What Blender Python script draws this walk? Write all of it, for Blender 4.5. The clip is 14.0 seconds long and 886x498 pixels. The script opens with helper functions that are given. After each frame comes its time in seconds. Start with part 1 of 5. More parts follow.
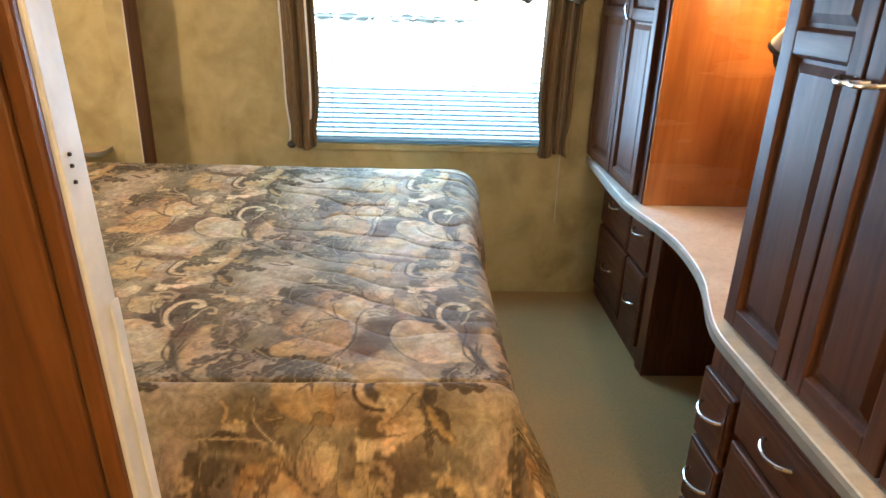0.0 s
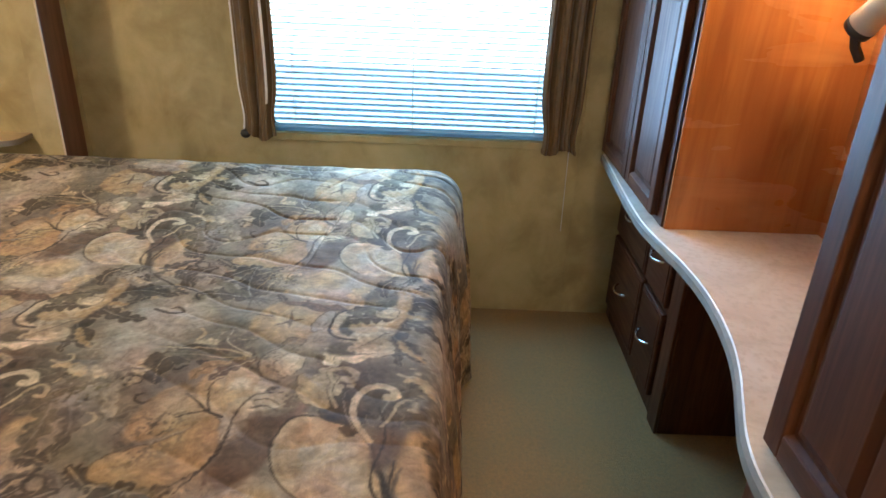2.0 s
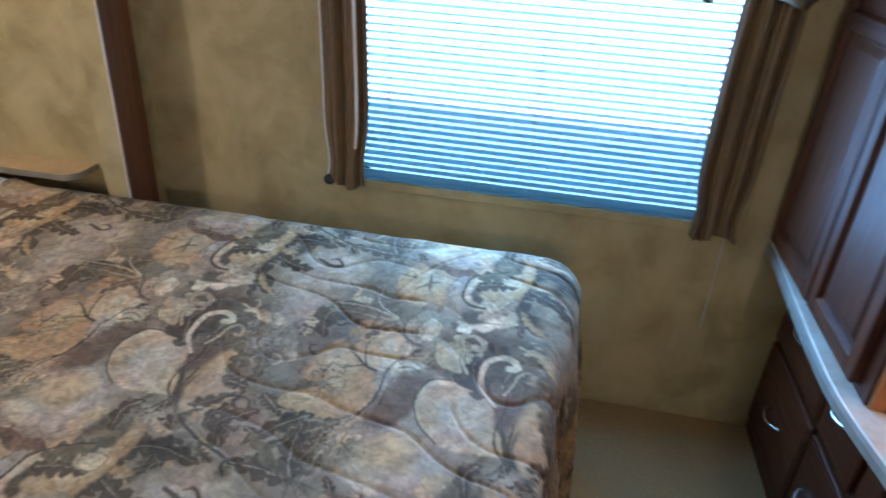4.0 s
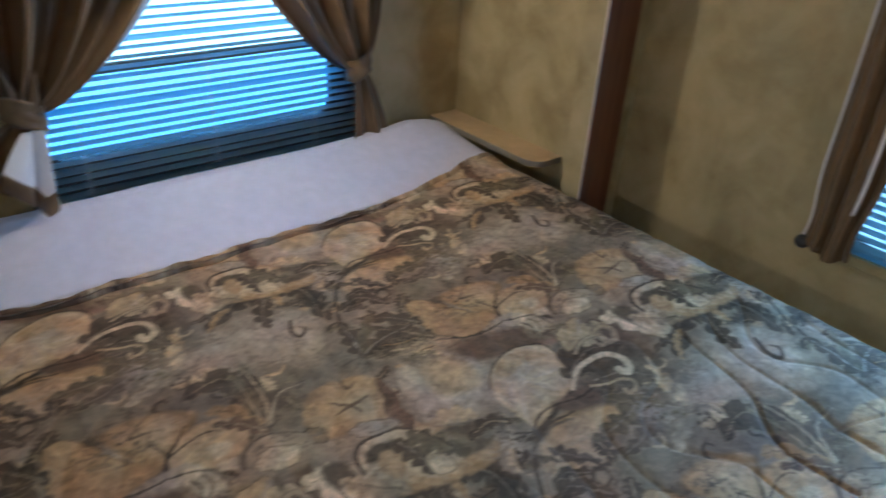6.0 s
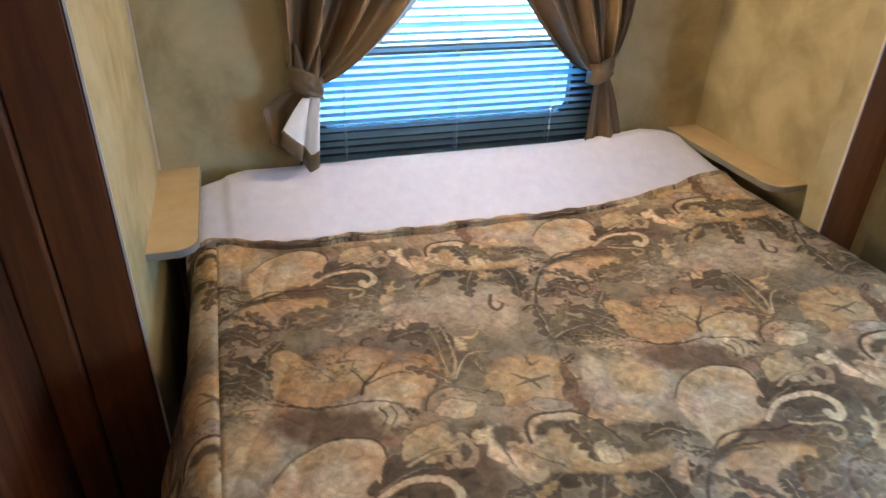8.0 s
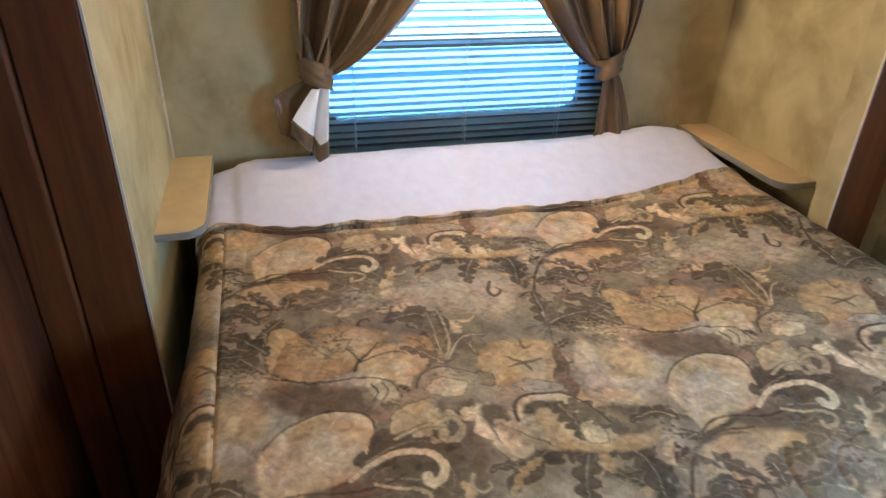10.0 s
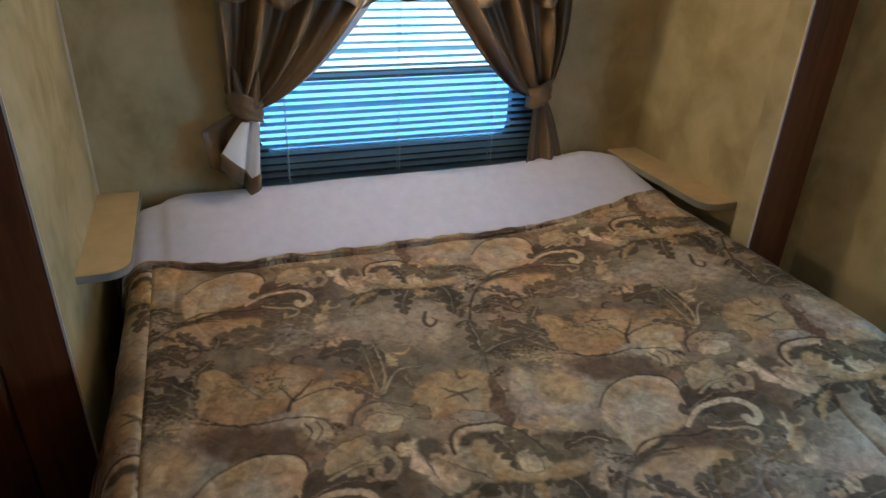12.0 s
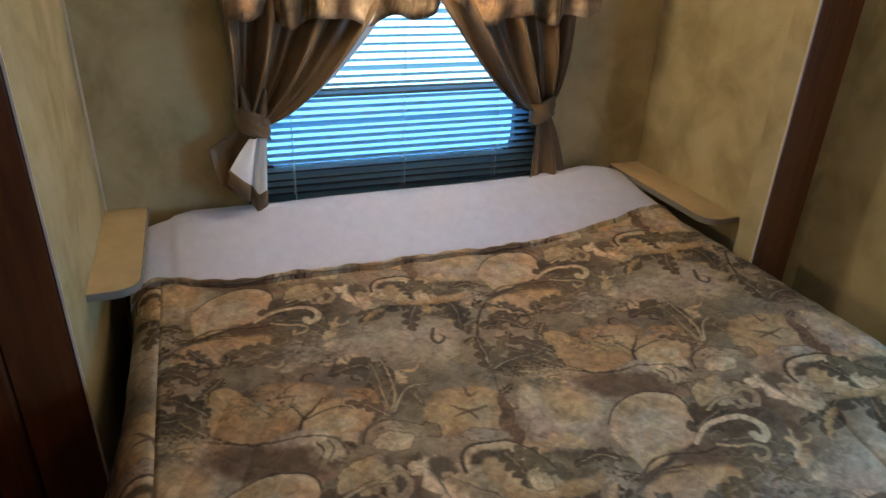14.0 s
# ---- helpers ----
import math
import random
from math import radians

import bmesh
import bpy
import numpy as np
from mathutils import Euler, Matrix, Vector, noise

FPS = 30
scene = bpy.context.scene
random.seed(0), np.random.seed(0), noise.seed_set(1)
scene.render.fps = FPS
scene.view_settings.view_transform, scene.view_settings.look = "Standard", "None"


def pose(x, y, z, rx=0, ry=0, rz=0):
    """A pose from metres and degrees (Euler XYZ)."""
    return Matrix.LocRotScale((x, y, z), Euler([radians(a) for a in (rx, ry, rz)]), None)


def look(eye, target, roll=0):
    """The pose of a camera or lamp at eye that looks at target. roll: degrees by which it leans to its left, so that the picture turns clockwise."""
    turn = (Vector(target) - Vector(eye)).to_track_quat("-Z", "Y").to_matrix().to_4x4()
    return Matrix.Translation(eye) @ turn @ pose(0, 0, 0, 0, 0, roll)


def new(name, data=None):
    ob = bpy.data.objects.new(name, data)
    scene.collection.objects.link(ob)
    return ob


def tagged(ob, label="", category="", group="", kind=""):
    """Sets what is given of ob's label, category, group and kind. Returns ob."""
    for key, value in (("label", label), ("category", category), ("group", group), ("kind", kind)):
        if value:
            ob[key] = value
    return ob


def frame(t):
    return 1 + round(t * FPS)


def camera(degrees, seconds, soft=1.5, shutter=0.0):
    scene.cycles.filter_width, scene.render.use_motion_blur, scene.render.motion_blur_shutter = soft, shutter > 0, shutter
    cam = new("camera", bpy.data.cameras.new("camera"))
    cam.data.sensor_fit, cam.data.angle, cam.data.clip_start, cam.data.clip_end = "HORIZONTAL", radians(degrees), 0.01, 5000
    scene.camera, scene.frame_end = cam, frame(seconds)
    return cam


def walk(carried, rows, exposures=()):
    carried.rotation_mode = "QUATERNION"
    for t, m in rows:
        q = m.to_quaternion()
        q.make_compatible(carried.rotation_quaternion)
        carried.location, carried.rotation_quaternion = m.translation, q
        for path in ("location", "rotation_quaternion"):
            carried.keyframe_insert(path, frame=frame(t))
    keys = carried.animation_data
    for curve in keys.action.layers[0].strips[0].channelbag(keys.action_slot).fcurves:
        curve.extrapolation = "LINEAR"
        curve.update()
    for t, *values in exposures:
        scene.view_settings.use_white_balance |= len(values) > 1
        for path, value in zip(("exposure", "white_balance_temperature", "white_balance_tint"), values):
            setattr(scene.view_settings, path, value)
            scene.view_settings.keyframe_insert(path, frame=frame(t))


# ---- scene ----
cam = camera(67.5, 14.0, 1.5, 0.5)
PATH = [
    (0, (0.256, 0.594, 1.426), (0.366, 2.448, 0.686), 2.0),
    (0.5, (0.248, 0.68, 1.43), (0.276, 2.522, 0.652), 1.7),
    (1, (0.312, 0.869, 1.408), (0.168, 2.7, 0.617), 2.0),
    (1.5, (0.416, 1.014, 1.434), (0.272, 2.836, 0.622), 2.4),
    (2, (0.479, 1.117, 1.412), (0.491, 2.935, 0.578), 2.4),
    (4.5, (0.366, 1.773, 1.587), (-0.166, 3.427, 0.598), 3.9),
    (5, (0.302, 1.847, 1.588), (-0.565, 3.34, 0.579), 3.7),
    (5.5, (0.369, 1.973, 1.572), (-0.805, 3.23, 0.55), 2.8),
    (6, (0.307, 1.886, 1.544), (-1.023, 2.986, 0.534), 2.8),
    (6.5, (0.301, 1.718, 1.53), (-1.154, 2.655, 0.528), 3.3),
    (7, (0.369, 1.773, 1.528), (-1.195, 2.51, 0.524), 2.1),
    (7.5, (0.381, 1.834, 1.523), (-1.24, 2.429, 0.514), 1.9),
    (10, (0.448, 1.916, 1.481), (-1.237, 2.383, 0.509), 1.7),
    (10.5, (0.446, 1.934, 1.492), (-1.217, 2.501, 0.537), 2.1),
    (11, (0.451, 1.97, 1.505), (-1.205, 2.582, 0.565), 2.2),
    (11.5, (0.448, 1.961, 1.503), (-1.211, 2.589, 0.58), 2.3),
    (12, (0.448, 1.947, 1.5), (-1.22, 2.573, 0.592), 2.2),
    (12.5, (0.444, 1.942, 1.513), (-1.228, 2.569, 0.613), 2.1),
    (13, (0.44, 1.926, 1.516), (-1.236, 2.56, 0.63), 2.2),
    (13.5, (0.438, 1.916, 1.513), (-1.247, 2.548, 0.641), 2.2),
    (14, (0.442, 1.923, 1.524), (-1.234, 2.559, 0.638), 2.2),
]
walk(cam, [(t, look(eye, target, roll)) for t, eye, target, roll in PATH],
     [(0, 0.90, 7400, 10), (1.0, 0.75, 7150, 10), (2.0, 0.52, 6600, 10), (4.5, 0.22, 5150, 9), (5.0, 0.35, 5100, 9), (5.5, -0.15, 5000, 9), (6.0, -0.32, 5300, 8),
      (6.5, -0.03, 5950, 8), (7.0, 0.14, 6150, 9), (7.5, 0.47, 6250, 10), (10.0, 0.52, 6250, 10), (10.5, 0.30, 6200, 9), (11.0, -0.22, 6150, 8), (12.0, -0.47, 6150, 8), (14.0, -0.35, 6350, 8)])

# ---------------- light ----------------
world = bpy.data.worlds.new("world")
scene.world = world
world.use_nodes = True
wn = world.node_tree
sky = wn.nodes.new("ShaderNodeTexSky")
sky.sky_type = 'NISHITA'
sky.sun_disc = False
sky.sun_elevation, sky.sun_rotation = radians(50), radians(150)
wn.nodes["Background"].inputs["Strength"].default_value = 0.1
wn.links.new(sky.outputs[0], wn.nodes["Background"].inputs["Color"])
sun = new("sun", bpy.data.lights.new("sun", 'SUN'))
sun.data.energy, sun.data.angle, sun.data.color = 2.5, radians(0.6), (1.0, 0.95, 0.88)
sun.matrix_world = look((4, -6, 10), (0, 2, 0))
SKY_FAR, SKY_HEAD, WINDOW_W = 7.0, 5.2, 23.0
CEIL_W, ALCOVE_W, HALL_W = 12.0, 5.4, 42.0


def bulb(name, place, radius, watts, colour):
    ob = new(name, bpy.data.lights.new(name, 'POINT'))
    ob.data.shadow_soft_size, ob.data.energy, ob.data.color = radius, watts, colour
    ob.location = place
    return ob


# daylight that enters through the wide window's opening
daylight = new("window_daylight", bpy.data.lights.new("window_daylight", 'AREA'))
daylight.data.shape, daylight.data.size, daylight.data.size_y = 'RECTANGLE', 0.97, 0.70
daylight.data.energy, daylight.data.color = WINDOW_W, (0.26, 0.56, 1.0)
daylight.matrix_world = look((0.365, 3.515, 1.16), (0.365, 2.5, 1.16))

LAMP = (-1.28, 2.52)
bulb("ceiling_bulb", (*LAMP, 1.565), 0.06, CEIL_W, (1.0, 0.80, 0.56))
HALL = (0.88, -0.20)
bulb("hall_bulb", (*HALL, 1.85), 0.06, HALL_W, (1.0, 0.80, 0.56))
bulb("alcove_bulb", (1.400, 2.610, 1.47), 0.03, ALCOVE_W, (1.0, 0.68, 0.36))


# ---------------- material helpers ----------------
class Nodes:
    """A node material with short calls."""

    def __init__(self, name, rough=0.6, metal=0.0, spec=0.5):
        self.mat = bpy.data.materials.new(name)
        self.mat.use_nodes = True
        self.t = self.mat.node_tree
        self.b = self.t.nodes["Principled BSDF"]
        self.b.inputs["Roughness"].default_value = rough
        self.b.inputs["Metallic"].default_value = metal
        self.b.inputs["Specular IOR Level"].default_value = spec
        self.coord = self.t.nodes.new("ShaderNodeTexCoord").outputs["Object"]

    def n(self, kind, **ins):
        node = self.t.nodes.new(kind)
        for key, value in ins.items():
            self.put(node.inputs[key.replace("_", " ")], value)
        return node

    def put(self, socket, value):
        if isinstance(value, bpy.types.NodeSocket):
            self.t.links.new(value, socket)
        else:
            socket.default_value = value

    def stretch(self, sx, sy, sz, src=None):
        m = self.n("ShaderNodeMapping")
        self.put(m.inputs["Vector"], src or self.coord)
        m.inputs["Scale"].default_value = (sx, sy, sz)
        return m.outputs[0]

    def noise(self, scale, detail=4, rough=0.55, vec=None, distort=0.0):
        return self.n("ShaderNodeTexNoise", Vector=vec or self.coord, Scale=scale, Detail=detail, Roughness=rough, Distortion=distort).outputs["Fac"]

    def ramp(self, fac, *stops):
        r = self.n("ShaderNodeValToRGB", Fac=fac)
        e = r.color_ramp.elements
        while len(e) < len(stops):
            e.new(0.5)
        for el, (p, c) in zip(e, stops):
            el.position = p
            el.color = (c, c, c, 1) if isinstance(c, (int, float)) else (*c, 1)
        return r.outputs["Color"]

    def mix(self, fac, a, b, mode='MIX'):
        m = self.n("ShaderNodeMix")
        m.data_type, m.blend_type = 'RGBA', mode
        self.put(m.inputs[0], fac)
        for sock, v in ((m.inputs[6], a), (m.inputs[7], b)):
            self.put(sock, (*v, 1) if isinstance(v, tuple) and len(v) == 3 else v)
        return m.outputs[2]

    def math(self, op, a, b=0.0, clamp=False):
        m = self.n("ShaderNodeMath")
        m.operation, m.use_clamp = op, clamp
        self.put(m.inputs[0], a)
        self.put(m.inputs[1], b)
        return m.outputs[0]

    def colour(self, c):
        self.put(self.b.inputs["Base Color"], (*c, 1) if isinstance(c, tuple) else c)
        return self

    def rough(self, r):
        self.put(self.b.inputs["Roughness"], r)
        return self

    def bump(self, height, strength=0.3, distance=0.002):
        b = self.n("ShaderNodeBump", Strength=strength, Distance=distance, Height=height)
        self.put(self.b.inputs["Normal"], b.outputs[0])
        return self


def make_wall():
    m = Nodes("wallpaper", 0.62, 0, 0.35)
    big = m.noise(2.8, 5, 0.58, None, 0.6)
    mid = m.noise(6.5, 5, 0.6, m.stretch(1, 1, 0.8), 0.5)
    fine = m.noise(220, 3, 0.6)
    c = m.mix(m.ramp(big, (0.35, 0.0), (0.68, 1.0)), (0.325, 0.252, 0.112), (0.55, 0.450, 0.236))
    c = m.mix(m.ramp(mid, (0.42, 0.0), (0.72, 0.55)), c, (0.63, 0.53, 0.305))
    c = m.mix(m.ramp(mid, (0.28, 0.4), (0.45, 0.0)), c, (0.262, 0.205, 0.088))
    m.colour(m.mix(m.ramp(fine, (0.3, 0.10), (0.7, 0.0)), c, (0.3, 0.26, 0.16)))
    m.bump(m.math('ADD', m.math('MULTIPLY', fine, 0.4), m.noise(70, 4)), 0.18, 0.0012)
    return m.mat


def make_wood(name, dark, mid, light, rough, axis='z', gloss=0.5, open_pore=0.5):
    m = Nodes(name, rough, 0, gloss)
    s = {'z': (1, 1, 0.07), 'y': (1, 0.07, 1), 'x': (0.07, 1, 1)}[axis]
    v = m.stretch(*s)
    info = m.n("ShaderNodeObjectInfo").outputs["Random"]
    off = m.n("ShaderNodeVectorMath")
    off.operation = 'ADD'
    m.put(off.inputs[0], v)
    comb = m.n("ShaderNodeCombineXYZ", X=m.math('MULTIPLY', info, 7.0), Y=m.math('MULTIPLY', info, 3.0), Z=m.math('MULTIPLY', info, 5.0))
    m.put(off.inputs[1], comb.outputs[0])
    v = off.outputs[0]
    grain = m.noise(22, 6, 0.62, v, 1.6)
    broad = m.noise(6, 3, 0.5, v, 0.8)
    pore = m.noise(190, 2, 0.5, v)
    c = m.ramp(grain, (0.28, dark), (0.5, mid), (0.74, light))
    c = m.mix(m.ramp(broad, (0.35, 0.45), (0.65, 0.0)), c, dark)
    c = m.mix(m.ramp(pore, (0.36, open_pore), (0.46, 0.0)), c, tuple(k * 0.55 for k in dark))
    m.colour(c).rough(m.ramp(grain, (0.3, rough + 0.1), (0.7, rough - 0.05)))
    m.bump(m.math('ADD', grain, m.math('MULTIPLY', pore, open_pore * 2)), 0.12, 0.0008)
    return m.mat


def make_panelwood():
    """Glossy orange cherry veneer with broad upright figure and a rippled sheen painted in."""
    m = Nodes("panel_wood", 0.24, 0, 0.5)
    v = m.stretch(1, 1, 0.10)
    grain, broad = m.noise(24, 6, 0.6, v, 1.4), m.noise(7, 3, 0.5, v, 0.6)
    sheen_ripple = m.noise(9, 3, 0.5, m.stretch(0.22, 0.22, 1.0), 1.2)
    c = m.ramp(grain, (0.30, (0.44, 0.155, 0.042)), (0.5, (0.55, 0.210, 0.060)), (0.72, (0.62, 0.265, 0.085)))
    c = m.mix(m.ramp(broad, (0.40, 0.70), (0.62, 0.0)), c, (0.33, 0.105, 0.036))
    # lighter ripples put the sheen of reflected arcs into the colour
    c = m.mix(m.ramp(sheen_ripple, (0.54, 0.0), (0.66, 0.45)), c, (0.62, 0.28, 0.10))
    m.colour(c).rough(m.ramp(sheen_ripple, (0.35, 0.20), (0.65, 0.34)))
    m.bump(grain, 0.05, 0.0006)
    return m.mat


def make_carpet():
    m = Nodes("carpet", 0.95, 0, 0.1)
    a, b, c = m.noise(520, 3), m.noise(90, 4, 0.7), m.noise(3.5, 4, 0.6)
    col = m.mix(m.ramp(a, (0.3, 0.0), (0.7, 1.0)), (0.34, 0.195, 0.078), (0.62, 0.38, 0.155))
    col = m.mix(m.ramp(b, (0.3, 0.6), (0.58, 0.0)), col, (0.25, 0.20, 0.112))
    m.colour(m.mix(m.ramp(c, (0.35, 0.35), (0.6, 0.0)), col, (0.33, 0.24, 0.120)))
    m.bump(m.math('ADD', a, b), 0.7, 0.006)
    return m.mat


def make_plain(name, c, rough, metal=0.0, vary=0.12, scale=14.0, bump=0.08, spec=0.5):
    m = Nodes(name, rough, metal, spec)
    n = m.noise(scale, 5, 0.6)
    f = m.noise(scale * 22, 2, 0.5)
    lo = tuple(k * (1 - vary) for k in c)
    hi = tuple(min(1.0, k * (1 + vary * 0.6)) for k in c)
    m.colour(m.mix(m.ramp(n, (0.35, 0.0), (0.65, 1.0)), lo, hi))
    m.rough(m.ramp(n, (0.3, min(1, rough + 0.06)), (0.7, max(0.02, rough - 0.06))))
    m.bump(f, bump, 0.001)
    return m.mat


def make_cloth(name, c, rough=0.85, weave=900.0, sheen=0.3, vary=0.1):
    m = Nodes(name, rough, 0, 0.3)
    w = m.n("ShaderNodeTexWave", Vector=m.coord, Scale=weave / 6.3)
    w.bands_direction = 'Z'
    n = m.noise(30, 4)
    m.colour(m.mix(m.ramp(n, (0.3, 0.0), (0.7, 1.0)), tuple(k * (1 - vary) for k in c), tuple(min(1, k * (1 + vary)) for k in c)))
    m.b.inputs["Sheen Weight"].default_value = sheen
    m.bump(m.math('ADD', m.noise(weave, 2), m.math('MULTIPLY', n, 2.0)), 0.08, 0.0007)
    return m.mat


def make_counter():
    m = Nodes("laminate", 0.42, 0, 0.45)
    a, b = m.noise(5, 6, 0.65, None, 1.5), m.noise(60, 5, 0.6)
    c = m.ramp(a, (0.32, (0.56, 0.46, 0.35)), (0.5, (0.70, 0.60, 0.49)), (0.7, (0.77, 0.69, 0.59)))
    m.colour(m.mix(m.ramp(b, (0.36, 0.5), (0.5, 0.0)), c, (0.56, 0.46, 0.35)))
    m.bump(b, 0.05, 0.0005)
    return m.mat


def make_slat():
    m = Nodes("slat_paint", 0.45, 0, 0.3)
    m.colour((0.10, 0.105, 0.11))
    tr = m.n("ShaderNodeBsdfTranslucent", Color=(0.55, 0.86, 1.0, 1))
    mx = m.n("ShaderNodeMixShader", Fac=0.62)
    out = m.t.nodes["Material Output"]
    m.t.links.new(m.b.outputs[0], mx.inputs[1])
    m.t.links.new(tr.outputs[0], mx.inputs[2])
    m.t.links.new(mx.outputs[0], out.inputs[0])
    return m.mat


def make_pane(name, clear, tint, gloss=0.06):
    m = Nodes(name)
    t = m.n("ShaderNodeBsdfTransparent", Color=(*tint, 1))
    g = m.n("ShaderNodeBsdfGlossy", Color=(1, 1, 1, 1), Roughness=0.03)
    d = m.n("ShaderNodeBsdfDiffuse", Color=(0.04, 0.045, 0.05, 1))
    a = m.n("ShaderNodeMixShader", Fac=gloss)
    b = m.n("ShaderNodeMixShader", Fac=1 - clear)
    for src, dst in ((t.outputs[0], a.inputs[1]), (g.outputs[0], a.inputs[2]), (a.outputs[0], b.inputs[1]), (d.outputs[0], b.inputs[2]), (b.outputs[0], m.t.nodes["Material Output"].inputs[0])):
        m.t.links.new(src, dst)
    return m.mat


def make_glow(name, low, high, strength):
    """A bright sky above paler ground, as a backdrop outside a window."""
    m = Nodes(name)
    sep = m.n("ShaderNodeSeparateXYZ", Vector=m.coord)
    n = m.noise(1.3, 4, 0.6)
    f = m.math('ADD', sep.outputs[2], m.math('MULTIPLY', n, 0.3))
    e = m.n("ShaderNodeEmission", Color=m.ramp(f, (0.1, low), (0.75, high)), Strength=strength)
    m.t.links.new(e.outputs[0], m.t.nodes["Material Output"].inputs[0])
    return m.mat


WALL = make_wall()
CHERRY = make_wood("cherry_wood", (0.046, 0.0122, 0.0042), (0.092, 0.027, 0.0090), (0.145, 0.048, 0.0170), 0.46, 'z', 0.4, 0.3)
CHERRY_Y = make_wood("cherry_wood_rail", (0.046, 0.0122, 0.0042), (0.092, 0.027, 0.0090), (0.145, 0.048, 0.0170), 0.46, 'y', 0.4, 0.3)
TRIMWOOD = make_wood("trim_wood", (0.085, 0.023, 0.007), (0.150, 0.046, 0.013), (0.215, 0.073, 0.022), 0.40, 'z', 0.5, 0.2)
CASING = make_wood("casing_wood", (0.078, 0.022, 0.006), (0.138, 0.043, 0.011), (0.190, 0.066, 0.019), 0.36, 'z', 0.5, 0.12)
PANELWOOD = make_panelwood()
CARPET = make_carpet()
COUNTER = make_counter()
WHITE = make_plain("jamb_paint", (0.70, 0.68, 0.64), 0.5)
CEILING = make_plain("ceiling_vinyl", (0.78, 0.76, 0.70), 0.7, 0, 0.06, 6)
BLACK = make_plain("black_frame", (0.025, 0.027, 0.03), 0.42, 0, 0.2)
CHROME = make_plain("brushed_nickel", (0.72, 0.70, 0.66), 0.24, 1.0, 0.05, 40)
# near-black: the shade of recesses put into the colour
DARK = make_plain("recess_shade", (0.02, 0.016, 0.012), 0.8)
# foliage with the grey blue of distance haze put into its base colour
HAZE = make_plain("hazy_distant_foliage", (0.16, 0.22, 0.27), 0.9)
CREAM = make_plain("cream_plastic", (0.66, 0.55, 0.42), 0.5)
SHELFWOOD = make_plain("shelf_laminate", (0.62, 0.445, 0.235), 0.5, 0, 0.12, 9)
EDGE = make_plain("edge_band", (0.25, 0.225, 0.185), 0.7, spec=0.25)
SLAT = make_slat()
CORD = make_cloth("cord", (0.6, 0.62, 0.63))
GLASS = make_pane("window_glass", 1.0, (0.93, 0.97, 1.0))
SCREEN = make_pane("insect_screen", 0.9, (0.50, 0.60, 0.68), 0.0)
SCREEN_HEAD = make_pane("insect_screen_head", 0.85, (0.62, 0.82, 1.0), 0.0)
CURTAIN = make_cloth("taupe_satin", (0.160, 0.100, 0.048), 0.33, 500, 0.12)
LINING = make_cloth("white_lining", (0.78, 0.76, 0.76), 0.85, 700, 0.2, 0.04)
SHEET = make_cloth("white_blanket", (0.70, 0.675, 0.775), 0.9, 380, 0.35, 0.05)
SKYFAR = make_glow("daylight_far", (0.60, 0.80, 1.0), (0.80, 0.92, 1.0), SKY_FAR)
SKYHEAD = make_glow("daylight_head", (0.24, 0.60, 1.0), (0.56, 0.84, 1.0), SKY_HEAD)
LAMPGLASS = Nodes("lamp_glass")
LAMPGLASS.b.inputs["Emission Color"].default_value = (1, 0.85, 0.62, 1)
LAMPGLASS.b.inputs["Emission Strength"].default_value = 3.0
LAMPGLASS = LAMPGLASS.mat


# ---------------- mesh helpers ----------------
def box(bm, x0, x1, y0, y1, z0, z1, bevel=0.0, seg=2):
    vs = bmesh.ops.create_cube(bm, size=1, matrix=Matrix.Translation(((x0 + x1) / 2, (y0 + y1) / 2, (z0 + z1) / 2)) @ Matrix.Diagonal((abs(x1 - x0), abs(y1 - y0), abs(z1 - z0), 1)))["verts"]
    if bevel:
        es = list({e for v in vs for e in v.link_edges})
        bmesh.ops.bevel(bm, geom=es, offset=bevel, segments=seg, profile=0.5, affect='EDGES')
    return bm


def fresh():
    return bmesh.new()


def link(name, bm, material, smooth=False):
    me = bpy.data.meshes.new(name)
    bm.normal_update()
    bm.to_mesh(me)
    bm.free()
    me.materials.append(material)
    if smooth:
        me.polygons.foreach_set("use_smooth", [True] * len(me.polygons))
    return new(name, me)


def part(name, bm, material, parent, label="", smooth=False):
    ob = link(name, bm, material, smooth)
    ob.parent = parent
    ob.matrix_parent_inverse = Matrix.Translation(-parent.matrix_basis.translation)
    if label:
        tagged(ob, label)
    return ob


def empty(name, x, y, z, label, category, group="", kind=""):
    ob = new(name)
    ob.location = (x, y, z)
    ob.empty_display_size = 0.05
    return tagged(ob, label, category, group, kind)


def slab(name, dims, material, label, category, bevel=0.0):
    return tagged(link(name, box(fresh(), *dims, bevel), material), label, category, "", "structure")


def grid_mesh(name, P, material, parent=None, label="", close=False, thick=0.0):
    """A smooth sheet from an array of points P[i, j]."""
    r, c = P.shape[:2]
    idx = np.arange(r * c).reshape(r, c)
    if close:
        idx = np.hstack([idx, idx[:, :1]])
    q = np.stack([idx[:-1, :-1], idx[:-1, 1:], idx[1:, 1:], idx[1:, :-1]], -1).reshape(-1, 4)
    me = bpy.data.meshes.new(name)
    me.from_pydata(P.reshape(-1, 3).tolist(), [], q.tolist())
    me.materials.append(material)
    me.polygons.foreach_set("use_smooth", [True] * len(me.polygons))
    ob = new(name, me)
    if thick:
        s = ob.modifiers.new("thickness", 'SOLIDIFY')
        s.thickness, s.offset = thick, 0
    if parent:
        ob.parent = parent
        ob.matrix_parent_inverse = Matrix.Translation(-parent.matrix_basis.translation)
    if label:
        tagged(ob, label)
    return ob


